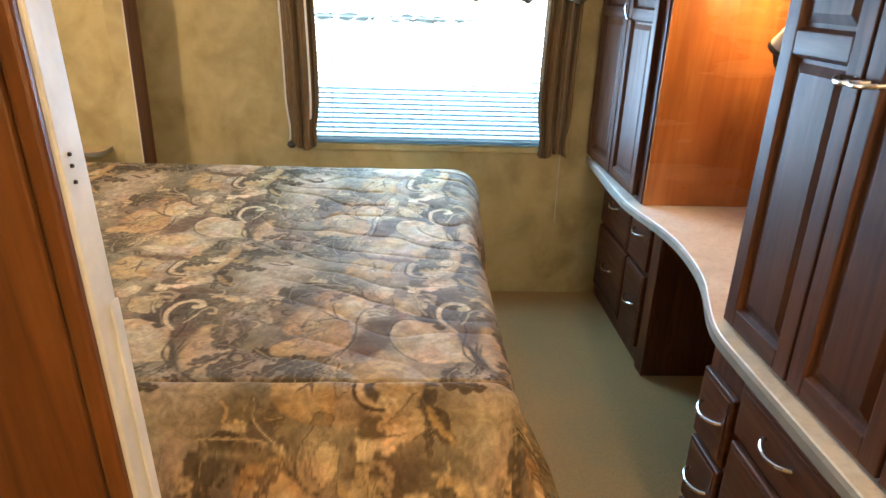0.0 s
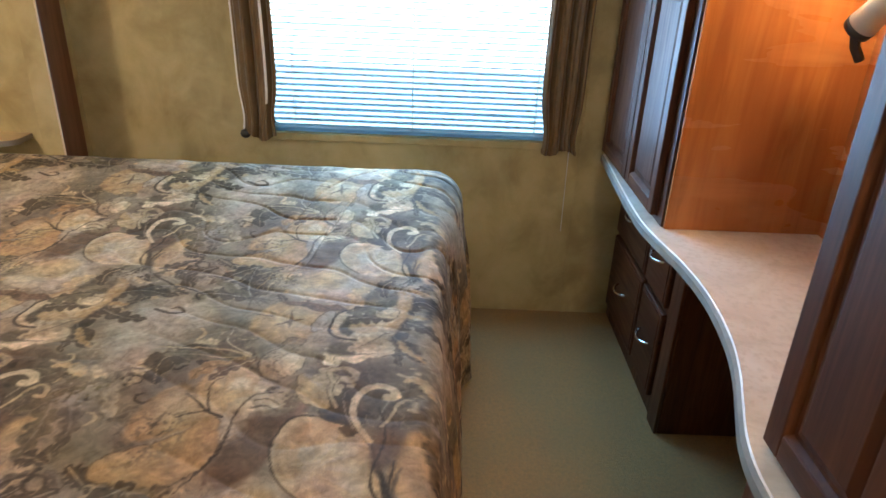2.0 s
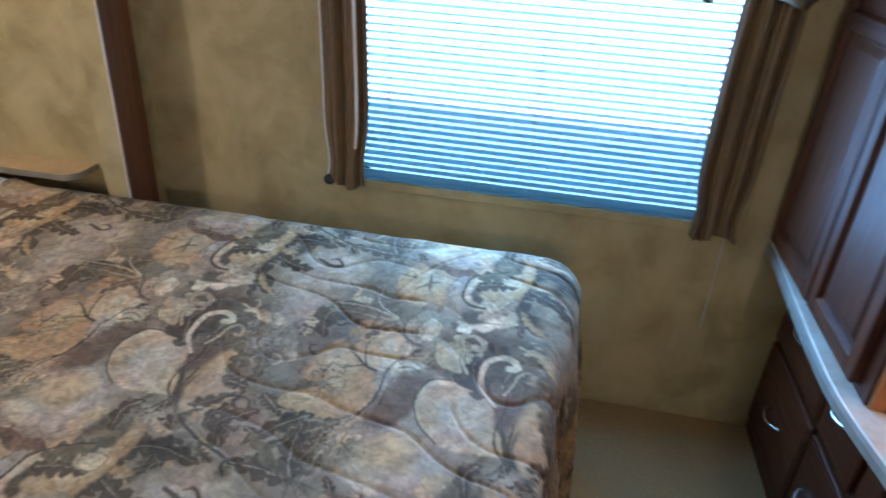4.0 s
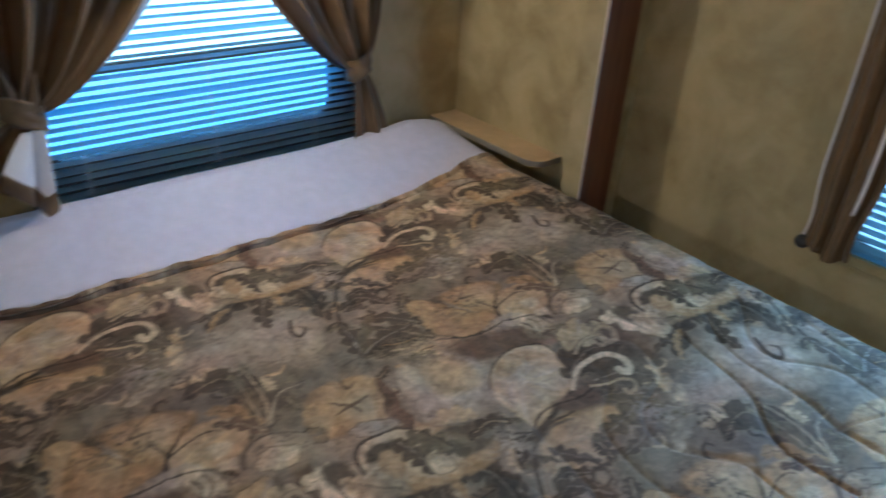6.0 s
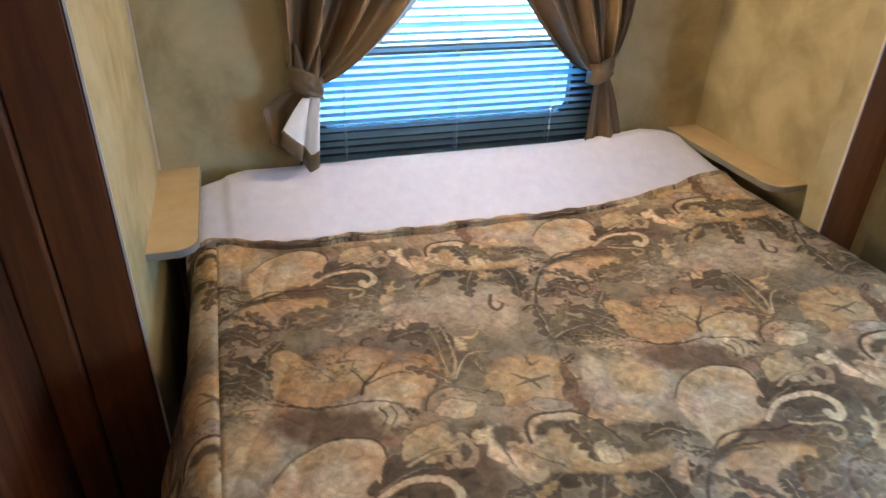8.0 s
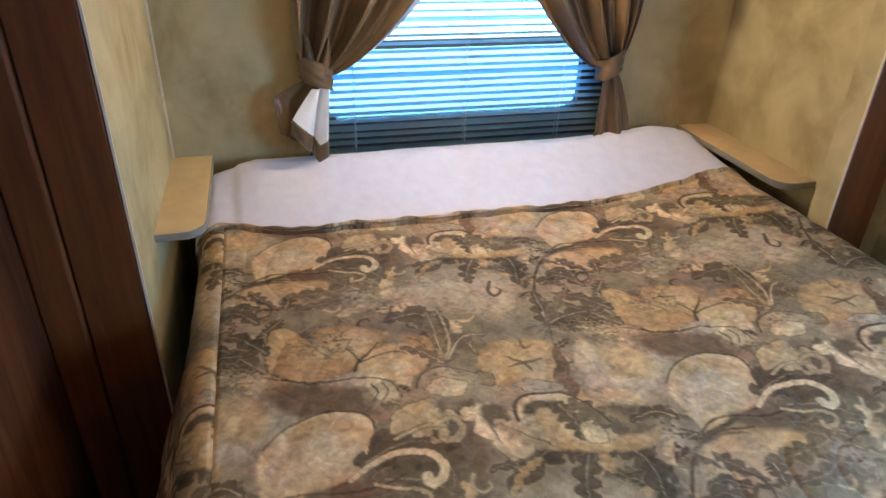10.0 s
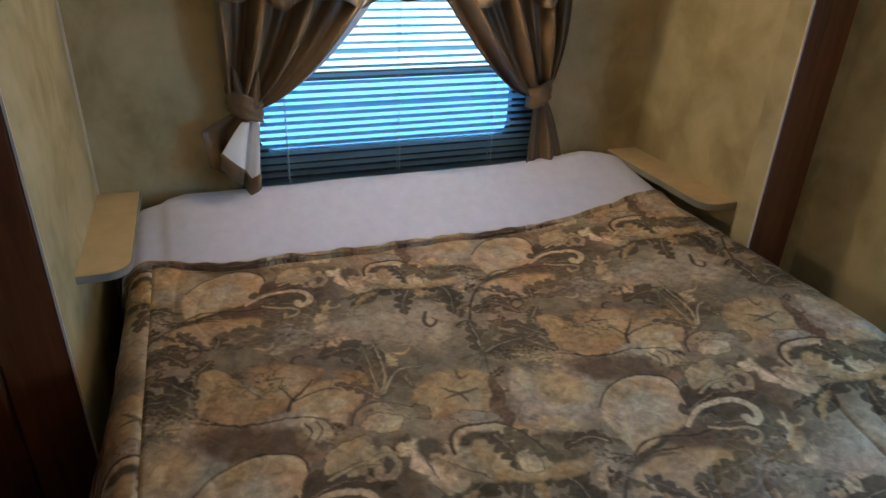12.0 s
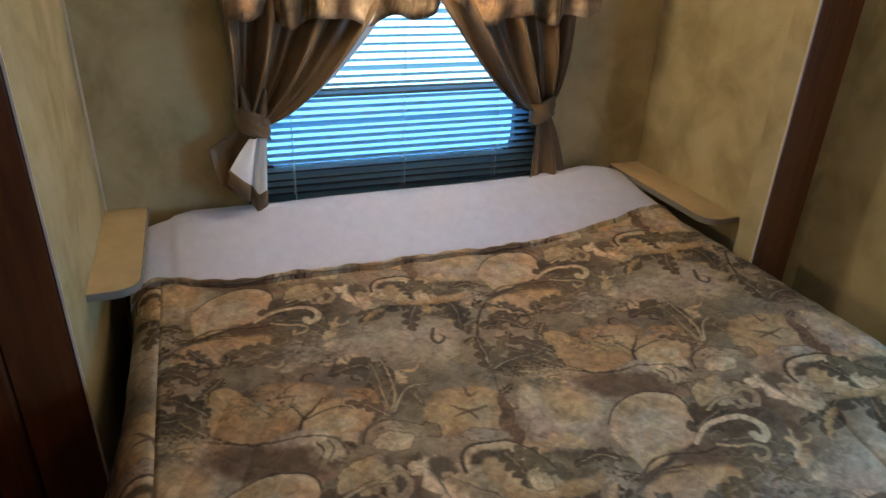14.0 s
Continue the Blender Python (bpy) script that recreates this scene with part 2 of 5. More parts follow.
def tube(bm, pts, r, n=8):
    rings = []
    for i, p in enumerate(pts):
        p = Vector(p)
        d = (Vector(pts[min(i + 1, len(pts) - 1)]) - Vector(pts[max(i - 1, 0)])).normalized()
        u = d.orthogonal().normalized()
        if i and abs(u.dot(last)) < 0.999:
            u = (last - d * last.dot(d)).normalized()
        last = u
        w = d.cross(u)
        rings.append([bm.verts.new(p + (u * math.cos(a) + w * math.sin(a)) * r) for a in (2 * math.pi * k / n for k in range(n))])
    for a, b in zip(rings, rings[1:]):
        for k in range(n):
            bm.faces.new((a[k], a[(k + 1) % n], b[(k + 1) % n], b[k]))
    bm.faces.new(rings[0][::-1])
    bm.faces.new(rings[-1])
    return bm


# ---------------- the room shell ----------------
HX, FX = -1.54, -0.87          # head wall of the slide-out, room's side wall
N0, N1, N2 = 1.628, 3.364, 3.446   # slide-out's near side, edge of its far post, far side
WY, RX = 3.6, 1.56             # end wall with the large window, opposite side wall
CZ, SZ = 1.98, 1.66            # ceilings of room and slide-out
T = 0.05

slab("floor", (-1.62, RX + T, -0.9, WY + T, -0.06, 0.0), CARPET, "olive beige cut pile carpet over the whole floor", "floor")
slab("ceiling", (FX - T, RX + T, -0.9, WY + T, CZ, CZ + T), CEILING, "plain cream vinyl ceiling panel", "ceiling")
slab("ceiling_slide", (HX - T, FX - T, N0 - T, N2 + T, SZ, SZ + T), CEILING, "low cream ceiling of the bed slide-out", "ceiling")


def holed_wall(name, horizontal, at, thick, a0, a1, z0, z1, hole, label):
    """A wall along one axis with one rectangular opening, as one mesh; hole = (a0, a1, z0, z1)."""
    bm = fresh()
    h0, h1, k0, k1 = hole
    for s0, s1, b0, b1 in ((a0, h0, z0, z1), (h1, a1, z0, z1), (h0, h1, z0, k0), (h0, h1, k1, z1)):
        if s1 - s0 > 1e-4 and b1 - b0 > 1e-4:
            if horizontal:
                box(bm, s0, s1, at, at + thick, b0, b1)
            else:
                box(bm, at, at + thick, s0, s1, b0, b1)
    bmesh.ops.remove_doubles(bm, verts=bm.verts, dist=1e-5)
    return tagged(link(name, bm, WALL), label, "wall", "", "structure")


FW = (-0.20, 0.93, 0.745, 1.62)      # large window opening: x, z
HW = (2.03, 3.04, 0.70, 1.55)        # head window opening: y, z
holed_wall("wall_end", True, WY, T, FX - T, RX + T, 0, CZ, FW, "mottled olive beige wallpapered wall with a wide window")
holed_wall("wall_head", False, HX - T, T, N0 - T, N2 + T, 0, SZ, HW, "mottled olive beige wallpapered wall behind the bed head")
slab("wall_slide_near", (HX, FX - T, N0 - T, N0, 0, SZ), WALL, "mottled beige wallpapered side of the slide-out", "wall")
bm = box(fresh(), HX, FX - T + 0.002, 0, T, 0, SZ)
for v in bm.verts:
    v.co.y += N2 - 0.006
tagged(link("wall_slide_far", bm, WALL), "mottled beige wallpapered side of the slide-out", "wall", "", "structure")
slab("wall_side_far", (FX - T, FX - 0.0105, N1 + 0.0065, WY, 0, CZ), WALL, "narrow strip of mottled wallpaper beside the slide-out", "wall")
slab("wall_side_header", (FX - T, FX, N0 - T, N1 + T, SZ, CZ), WALL, "wallpapered header above the slide-out", "wall")
slab("wall_side_near", (FX - T, FX, -0.9, N0 - T, 0, CZ), WALL, "mottled wallpapered side wall", "wall")
slab("wall_opposite", (RX, RX + T, -0.9, WY, 0, CZ), WALL, "mottled wallpapered side wall behind the wardrobe", "wall")
slab("wall_back", (FX, RX, -0.9, -0.85, 0, CZ), WALL, "plain wallpapered wall at the end of the passage", "wall")
slab("wall_passage", (FX, -0.217, 1.365, 1.42, 0, CZ), CHERRY, "dark red brown wood panelled wall beside the doorway", "wall")
slab("wallpaper_seam", (1.005, 1.02, WY - 0.004, WY, 0.0, CZ), WALL, "narrow wallpaper batten over a panel joint", "trim")

# slide-out posts, door casing and jamb
slab("trim_post_near", (FX - 0.01, FX + 0.022, 1.50, N0 - 0.0065, 0, CZ), TRIMWOOD, "dark red brown wooden post at the slide-out", "trim", 0.004)
slab("trim_post_near_inner", (FX + 0.0, FX + 0.034, 1.422, 1.497, 0, CZ), TRIMWOOD, "dark red brown wooden fluted casing", "trim", 0.006)
slab("trim_post_far", (FX - 0.01, FX + 0.022, N1 + 0.0065, N1 + 0.148, 0, CZ), TRIMWOOD, "dark red brown wooden post at the slide-out", "trim", 0.004)
slab("wall_return_far", (FX - T, FX + 0.019, N1, N1 + 0.006, 0, SZ), WALL, "wallpapered return at the slide-out's edge", "wall")
slab("wall_return_near", (FX - T, FX + 0.019, N0 - 0.006, N0, 0, SZ), WALL, "wallpapered return at the slide-out's edge", "wall")
slab("trim_edge_far", (FX + 0.019, FX + 0.0235, N1, N1 + 0.005, 0, SZ), CREAM, "thin cream edge strip along the wooden post", "trim")
slab("trim_edge_near", (FX + 0.019, FX + 0.0235, N0 - 0.005, N0, 0, SZ), CREAM, "thin cream edge strip along the wooden post", "trim")
slab("trim_corner", (HX, HX + 0.006, N0, N0 + 0.006, 0, SZ), CREAM, "thin pale corner strip between two wallpapered walls", "trim")
slab("trim_header", (FX - 0.01, FX + 0.02, N0, N1, SZ - 0.06, SZ + 0.05), TRIMWOOD, "dark wooden header trim over the slide-out", "trim", 0.004)
slab("door_casing", (-0.190, -0.164, 1.344, 1.364, 0, CZ), CASING, "orange brown wooden door casing with a rounded edge", "trim", 0.006)
slab("door_casing_outer", (-0.36, -0.197, 1.350, 1.364, 0, CZ), CASING, "flat orange brown wooden casing board", "trim", 0.004)
jamb = empty("door_jamb", -0.16, 1.39, 0, "white painted door jamb with screw holes", "jamb", "", "structure")
part("jamb_board", box(fresh(), -0.215, -0.160, 1.364, 1.424, 0, CZ, 0.003), WHITE, jamb)
part("jamb_stop", box(fresh(), -0.1600, -0.156, 1.400, 1.4235, 0, 1.02, 0.0015), WHITE, jamb)
# dark caps stand in for the shade inside the holes
for z in (1.226, 1.212, 1.192):
    bm = fresh()
    bmesh.ops.create_cone(bm, cap_ends=True, segments=10, radius1=0.0028, radius2=0.0022, depth=0.003, matrix=Matrix.Translation((-0.1585, 1.385, z)) @ Matrix.Rotation(math.pi / 2, 4, 'Y'))
    part("screw_hole", bm, DARK, jamb)

# the doorway's edge leans a little out of plumb
lean = Matrix.Translation((-0.092, 0, 0)) @ Matrix.Rotation(radians(-2.5), 4, 'Y') @ Matrix.Translation((0.16, 0, 0))
for ob in scene.objects:
    if ob.name.startswith("door_casing"):
        ob.matrix_basis = lean
jamb.matrix_basis = lean @ Matrix.Translation((-0.16, 1.39, 0))

# outside the windows
tagged(link("backdrop", box(fresh(), -1.6, 2.4, 5.2, 5.25, -0.6, 2.6), SKYFAR), "bright overexposed daylight beyond the wide window", "backdrop", "", "structure")
tagged(link("backdrop_head", box(fresh(), -3.25, -3.2, 0.6, 4.4, -0.6, 2.6), SKYHEAD), "bright bluish daylight beyond the head window", "backdrop", "", "structure")

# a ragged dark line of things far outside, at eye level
# haze is put into their colour, not rendered as air
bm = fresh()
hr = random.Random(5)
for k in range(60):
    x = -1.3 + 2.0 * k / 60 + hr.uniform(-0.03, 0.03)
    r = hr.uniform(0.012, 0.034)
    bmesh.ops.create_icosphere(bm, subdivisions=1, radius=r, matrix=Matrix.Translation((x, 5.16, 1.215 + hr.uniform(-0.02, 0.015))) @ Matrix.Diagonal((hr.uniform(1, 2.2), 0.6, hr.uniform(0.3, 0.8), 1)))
tagged(link("backdrop_hedge", bm, HAZE), "ragged hedge line in the distance, its grey blue standing for haze", "hedge", "", "structure")


# ---------------- windows and blinds ----------------
def along(horizontal, at, a0, a1, d0, d1, z0, z1, bevel=0.0, bm=None):
    """A box in a wall: a along the wall, d outwards from the wall's inner face."""
    bm = bm or fresh()
    if horizontal:
        return box(bm, a0, a1, at + d0, at + d1, z0, z1, bevel)
    return box(bm, at - d1, at - d0, a0, a1, z0, z1, bevel)


def window(name, horizontal, at, hole, glass, mid, label, frame_mat, screen, rail=True):
    a0, a1, z0, z1 = hole
    g0, g1, k0, k1 = glass
    x, y = ((a0 + a1) / 2, at) if horizontal else (at, (a0 + a1) / 2)
    w = empty(name, x, y, z0, label, "window", "", "structure")
    for n, d in (("frame_side", (a0, g0, z0, z1)), ("frame_side", (g1, a1, z0, z1)), ("frame_bottom", (g0, g1, z0, k0)), ("frame_top", (g0, g1, k1, z1))):
        part(n, along(horizontal, at, d[0], d[1], 0.012, 0.045, d[2], d[3], 0.002), frame_mat, w)
    if rail:
        part("meeting_rail", along(horizontal, at, g0, g1, 0.016, 0.038, mid - 0.012, mid + 0.012, 0.003), EDGE, w)
    for lo, hi in ((k0, mid - 0.012), (mid + 0.012, k1)):
        p = part("pane", along(horizontal, at, g0, g1, 0.032, 0.035, lo, hi), GLASS, w)
        p.visible_shadow = False
    s = part("insect_screen", along(horizontal, at, g0, g1, 0.038, 0.039, k0, mid), screen, w, "fine grey insect screen")
    # rounded glass corners
    for a, sa in ((g0, 1), (g1, -1)):
        for k, sk in ((k0, 1), (k1, -1)):
            bm = fresh()
            r, n = 0.04, 7
            ring = [(a, k)] + [(a + sa * r * (1 - math.sin(i / n * math.pi / 2)), k + sk * r * (1 - math.cos(i / n * math.pi / 2))) for i in range(n + 1)]
            for d in (0.014, 0.044):
                vs = [bm.verts.new((p, at + d, q) if horizontal else (at - d, p, q)) for p, q in ring]
                bm.faces.new(vs)
            part("frame_corner", bm, frame_mat, w)
    return w


def blind(name, horizontal, at, a0, a1, z0, z1, pitch, tilt, label, cords):
    """A venetian blind that hangs just inside the wall's face at depth d."""
    mid = (a0 + a1) / 2
    d = 0.018
    x, y = (mid, at - d) if horizontal else (at + d, mid)
    b = empty(name, x, y, z1, label, "blind")
    half, L = 0.0125, (a1 - a0) / 2
    me = None
    for i in range(int((z1 - z0 - 0.03) / pitch)):
        z = z0 + 0.022 + i * pitch
        if me is None:
            bm = fresh()
            sec = [(-half, 0.0), (-half * 0.5, 0.0014), (0, 0.0019), (half * 0.5, 0.0014), (half, 0.0)]
            rows = []
            for s in (-L, L):
                rows.append([bm.verts.new((s, c * math.cos(tilt) - h * math.sin(tilt), c * math.sin(tilt) + h * math.cos(tilt)) if horizontal else
                                          (c * math.cos(tilt) + h * math.sin(tilt), s, -c * math.sin(tilt) + h * math.cos(tilt))) for c, h in sec])
            for j in range(4):
                bm.faces.new((rows[0][j], rows[0][j + 1], rows[1][j + 1], rows[1][j]))
            ob = part("slat", bm, SLAT, b, "", True)
            me = ob.data
        else:
            ob = new("slat", me)
            ob.parent = b
        ob.matrix_parent_inverse = Matrix.Identity(4)
        ob.location = (0, 0, z - z1)
        ob.rotation_euler = (0, 0, 0)
        if i % 7 == 3:
            ob.rotation_euler = (radians(4), 0, 0) if horizontal else (0, radians(16), 0)
    part("bottom_rail", along(horizontal, at + (-d if horizontal else d), a0, a1, -0.012, 0.012, z0, z0 + 0.012, 0.003), SLAT, b)
    part("head_rail", along(horizontal, at + (-d if horizontal else d), a0, a1, -0.015, 0.015, z1 - 0.025, z1, 0.003), SLAT, b)
    for c in cords:
        for off in (-0.0135, 0.0135):
            p0 = (c, at - d + off, z0 + 0.01) if horizontal else (at + d + off, c, z0 + 0.01)
            p1 = (*p0[:2], z1)
            part("ladder_cord", tube(fresh(), [p0, p1], 0.0011, 5), CORD, b)
    return b


window("window_1", True, WY, FW, (FW[0] + 0.02, FW[1] - 0.02, FW[2] + 0.012, FW[3] - 0.04), 0.995, "wide white framed window in the end wall with two stacked panes", WHITE, SCREEN, False)
window("window_2", False, HX, HW, (2.095, 2.925, 0.822, HW[3] - 0.06), 1.045, "black framed window with rounded panes above the bed head", BLACK, SCREEN_HEAD)
blind("window_blind", True, WY, -0.185, 0.915, 0.752, 1.60, 0.0215, radians(10), "white venetian blind hanging open at the wide window", (-0.08, 0.36, 0.82))
blind("window_blind", False, HX, 2.035, 3.025, 0.715, 1.52, 0.0228, radians(11), "white venetian blind hanging open at the bed head", (2.17, 2.52, 2.84))
cord = part("pull_cord", tube(fresh(), [(0.955, WY - 0.020, 1.55), (0.957, WY - 0.020, 0.9), (0.965, WY - 0.018, 0.38)], 0.0016, 6), CORD, bpy.data.objects["window_blind"], "thin hanging pull cord")
slab("window_ledge", (-0.235, 0.965, WY - 0.016, WY - 0.0, 0.712, 0.742), WALL, "wallpapered ledge strip under the wide window", "trim", 0.004)


# ---------------- curtains ----------------
def pleats(u, n, seed):
    return np.sin(u * n * 2 * np.pi + seed) * 0.6 + 0.4 * np.sin(u * n * 3.7 * np.pi + seed * 2.3)


def tied_curtain(side, label):
    """One curtain of the head window, drawn to the side and tied; side -1 towards low y, +1 towards high y."""
    cy = 2.533
    tie = 2.056 if side < 0 else 2.982
    outer = 1.998 if side < 0 else 3.062
    zt = 1.000 if side < 0 else 0.992
    c = empty("tied_curtain", HX + 0.06, tie, 0.7, label, "curtain", "curtains at the bed head")
    nv, nu = 60, 140
    P = np.zeros((nv, nu, 3))
    U = np.linspace(0, 1, nu)
    for i in range(nv):
        s = i / (nv - 1)                       # 0 at the tie, 1 at the rod
        z = zt + s * (1.46 - zt)
        e = s ** 0.70
        inner = (tie - side * 0.042) + (cy - side * 0.0 - (tie - side * 0.042)) * min(1.0, e * 1.02)
        out = tie + side * 0.040 + (outer - tie - side * 0.040) * (s ** 0.5) if side < 0 else tie + side * 0.036 + (outer - tie - side * 0.036) * (s ** 0.5)
        y = out + (inner - out) * U
        amp = 0.018 + 0.040 * math.sin(math.pi * min(1, s * 1.2)) ** 0.7
        x = HX + 0.037 + 0.8 * amp * (1 + pleats(U ** 0.85, 3.6, 0.7 + side)) + 0.012 * np.sin(math.pi * U) * (1 - s)
        P[i, :, 0], P[i, :, 1], P[i, :, 2] = x, y, z - 0.02 * (1 - s) * U
    grid_mesh("drape", P, CURTAIN, c, "brown taupe satin drape", thick=0.002)
    # lining edge that shows along the inner border
    Q = P[:, -7:, :].copy()
    Q[:, :, 0] -= 0.004
    Q[:, :, 1] += (-side) * np.linspace(0, 0.024, 7)[None, :] * np.sin(np.linspace(0.15, 2.6, nv))[:, None]
    if side < 0:
        grid_mesh("lining", Q, LINING, c, "white curtain lining")
    # tie band
    band = np.zeros((9, 28, 3))
    for i in range(9):
        for j in range(28):
            a = 2 * math.pi * j / 28
            r = 1.0 + 0.05 * math.sin(i * 1.9 + j * 0.4)
            band[i, j] = (HX + 0.064 + 0.040 * math.cos(a) * r, tie + (0.048 if side < 0 else 0.040) * math.sin(a) * r, zt - 0.004 + (i - 4) * 0.0086 + side * 0.020 * math.sin(a) + 0.003 * math.sin(3 * a + i))
    grid_mesh("tie_band", band, CURTAIN, c, "folded brown taupe tie band", close=True, thick=0.003)
    # pinched folds that stand up above the band
    if side < 0:
        for dy, lean, tall in ((-0.006, -0.018, 0.115), (0.020, 0.020, 0.105)):
            F = np.zeros((16, 9, 3))
            for i in range(16):
                s = i / 15
                for j in range(9):
                    v = j / 4 - 1
                    wide = 0.020 * (1 - s) ** 0.75 + 0.001
                    F[i, j] = (HX + 0.098 + 0.008 * s - 0.014 * v * v, tie + dy + lean * s + wide * v, zt - 0.01 + tall * s)
            grid_mesh("pinched_fold", F, CURTAIN, c, thick=0.003)
    # the tail below the band
    nt, mu = 26, 40
    V = np.linspace(0, 1, mu)
    R = np.zeros((nt, mu, 3))
    for i in range(nt):
        s = i / (nt - 1)
        if side < 0:
            lo, hi = float(np.interp(s, (0, 0.30, 1), (2.015, 1.930, 1.945))), 2.092 - 0.014 * s
            zb = np.interp(V, (0, 0.4, 1), (0.830, 0.790, 0.735))
        else:
            lo, hi = 2.966 - 0.018 * s, 3.008 + 0.090 * s ** 0.7
            zb = 0.742 + 0.0 * V
        y = lo + (hi - lo) * V
        x = HX + 0.062 + 0.016 * pleats(V, 1.6, 1.3) * (0.4 + s) + (0.030 if side < 0 else 0.012) * s
        R[i, :, 0], R[i, :, 1], R[i, :, 2] = x, y, (zt - 0.03) * (1 - s) + zb * s
    grid_mesh("tail", R, CURTAIN, c, "brown curtain tail", thick=0.002)
    if side < 0:
        # the lining, turned outwards over the brown cloth and creased down its middle
        k = np.linspace(0, 1, 24)[:, None]
        v = np.linspace(0, 1, 30)[None, :]
        left, right = 2.042 - 0.068 * k ** 0.9, 2.090 - 0.016 * k
        foot = np.interp(v, (0, 0.75, 1), (0.872, 0.778, 0.800))
        W = np.zeros((24, 30, 3))
        W[:, :, 1] = left + (right - left) * v
        W[:, :, 2] = (zt - 0.045) * (1 - k) + foot * k + 0.010 * np.sin(v * 3.1) * k
        W[:, :, 0] = HX + 0.098 + 0.026 * k + 0.016 * np.abs(np.sin(1.5 * np.pi * v + 0.4 * k)) * (0.35 + 0.65 * k) - 0.022 * np.exp(-((v - 0.52 - 0.06 * k) / 0.07) ** 2) * (1 - 0.5 * k)
        grid_mesh("turned_lining", W, LINING, c, "white lining turned outwards", thick=0.002)
        E = W[-3:, :, :].copy()
        E[2, :, 2] -= 0.036
        E[2, :, 1] -= 0.004
        E[:, :, 0] += 0.004
        grid_mesh("tail_hem", E, CURTAIN, c, "brown turned hem of the tail", thick=0.003)
    return c


def side_curtain(x0, x1, z0, z1, seed, label, n=3.2):
    """A narrow curtain that hangs straight beside the wide window."""
    c = empty("side_curtain", (x0 + x1) / 2, WY - 0.05, z0, label, "curtain", "curtains at the wide window")
    nv, nu = 40, 60
    U = np.linspace(0, 1, nu)
    P = np.zeros((nv, nu, 3))
    for i in range(nv):
        s = i / (nv - 1)
        pinch = 1 - 0.22 * math.exp(-((s - 0.07) / 0.10) ** 2)
        m = (x0 + x1) / 2
        P[i, :, 0] = m + (x0 + (x1 - x0) * U - m) * pinch + 0.006 * math.sin(4 * s + seed)
        P[i, :, 1] = WY - 0.052 + 0.020 * pleats(U, n, seed) * (0.65 + 0.45 * s)
        P[i, :, 2] = z0 + (z1 - z0) * s + 0.012 * np.sin(U * 7 + seed) * (1 - s)
    grid_mesh("drape", P, CURTAIN, c, thick=0.002)
    grid_mesh("hem", np.array([P[0] - [0, 0.003, 0.0], P[0] + [0, -0.003, 0.018]]), CURTAIN, c)
    if seed < 2:
        k0, k1 = int(nu * 0.70), int(nu * 0.79)
        Z = P[6:, k0:k1, :].copy()
        Z[:, :, 1] = P[6:, k0:k1, 1].min(axis=1, keepdims=True) - 0.003
        grid_mesh("lining", Z, LINING, c, "pale turned lining edge", thick=0.001)
        bm = fresh()
        bmesh.ops.create_icosphere(bm, subdivisions=2, radius=0.02, matrix=Matrix.Translation((x0 + 0.018, WY - 0.045, z0 + 0.012)) @ Matrix.Diagonal((1, 1, 0.9, 1)))
        part("tassel", bm, BLACK, c, "dark knotted end", True)
        L = P[:, :16, :].copy()
        L[:, :, 1] += 0.016
        L[:, :, 0] -= 0.012
        grid_mesh("lining", L, LINING, c, "white curtain lining")
    return c


tied_curtain(-1, "brown taupe satin curtain tied back, white lining showing at its tail")
tied_curtain(1, "brown taupe satin curtain tied back beside the bed head window")
side_curtain(-0.282, -0.138, 0.728, 1.60, 0.6, "narrow grey brown curtain with pale lining edge", 2.6)
side_curtain(0.838, 0.990, 0.712, 1.60, 3.1, "gathered grey brown curtain beside the wide window")


# ---------------- fabric print ----------------
# one repeat of the floral print, painted as a small colour field in the cloth's own metres
TB, TA = 0.740, 0.662          # repeat across and along the bed
B_ORIGIN, A_ORIGIN = 2.14, -0.985
NB, NA = 460, 410
INK, DARK_T, DUSK, OLIVE = (0.050, 0.034, 0.019), (0.078, 0.056, 0.034), (0.135, 0.102, 0.067), (0.150, 0.116, 0.067)
TAUPE, GREY, PALE, BLUSH = (0.205, 0.156, 0.104), (0.295, 0.236, 0.166), (0.430, 0.355, 0.268), (0.480, 0.385, 0.295)
CREAM_T, SAND, PEACH, OCHRE = (0.600, 0.480, 0.325), (0.450, 0.335, 0.205), (0.495, 0.335, 0.185), (0.365, 0.232, 0.110)
BROWN, ROSE = (0.150, 0.095, 0.058), (0.280, 0.150, 0.100)
prng = np.random.RandomState(8)


def tile_noise(freqs, count, seed):
    """Smooth noise from 0 to 1 that repeats with the print."""
    r = np.random.RandomState(seed)
    jj, ii = np.meshgrid(np.arange(NB) / NB, np.arange(NA) / NA)
    f = np.zeros((NA, NB))
    for _ in range(count):
        k, l = r.randint(-freqs, freqs + 1, 2)
        f += np.cos(2 * math.pi * (k * jj + l * ii) + r.uniform(0, 6.28)) / (1 + 0.25 * math.hypot(k, l))
    return np.clip(0.5 + f / (4 * f.std()), 0, 1)


GRAIN, CLOUD, FADE = tile_noise(60, 160, 3), tile_noise(7, 40, 4), tile_noise(14, 70, 9)
SPECK = (tile_noise(75, 220, 5) > 0.52) * 1.0
INKS = np.zeros((NA, NB, 3))
for i in range(3):
    INKS[:, :, i] = TAUPE[i] + (GREY[i] - TAUPE[i]) * CLOUD * 1.1 + (SAND[i] - GREY[i]) * np.clip(CLOUD - 0.6, 0, 1)


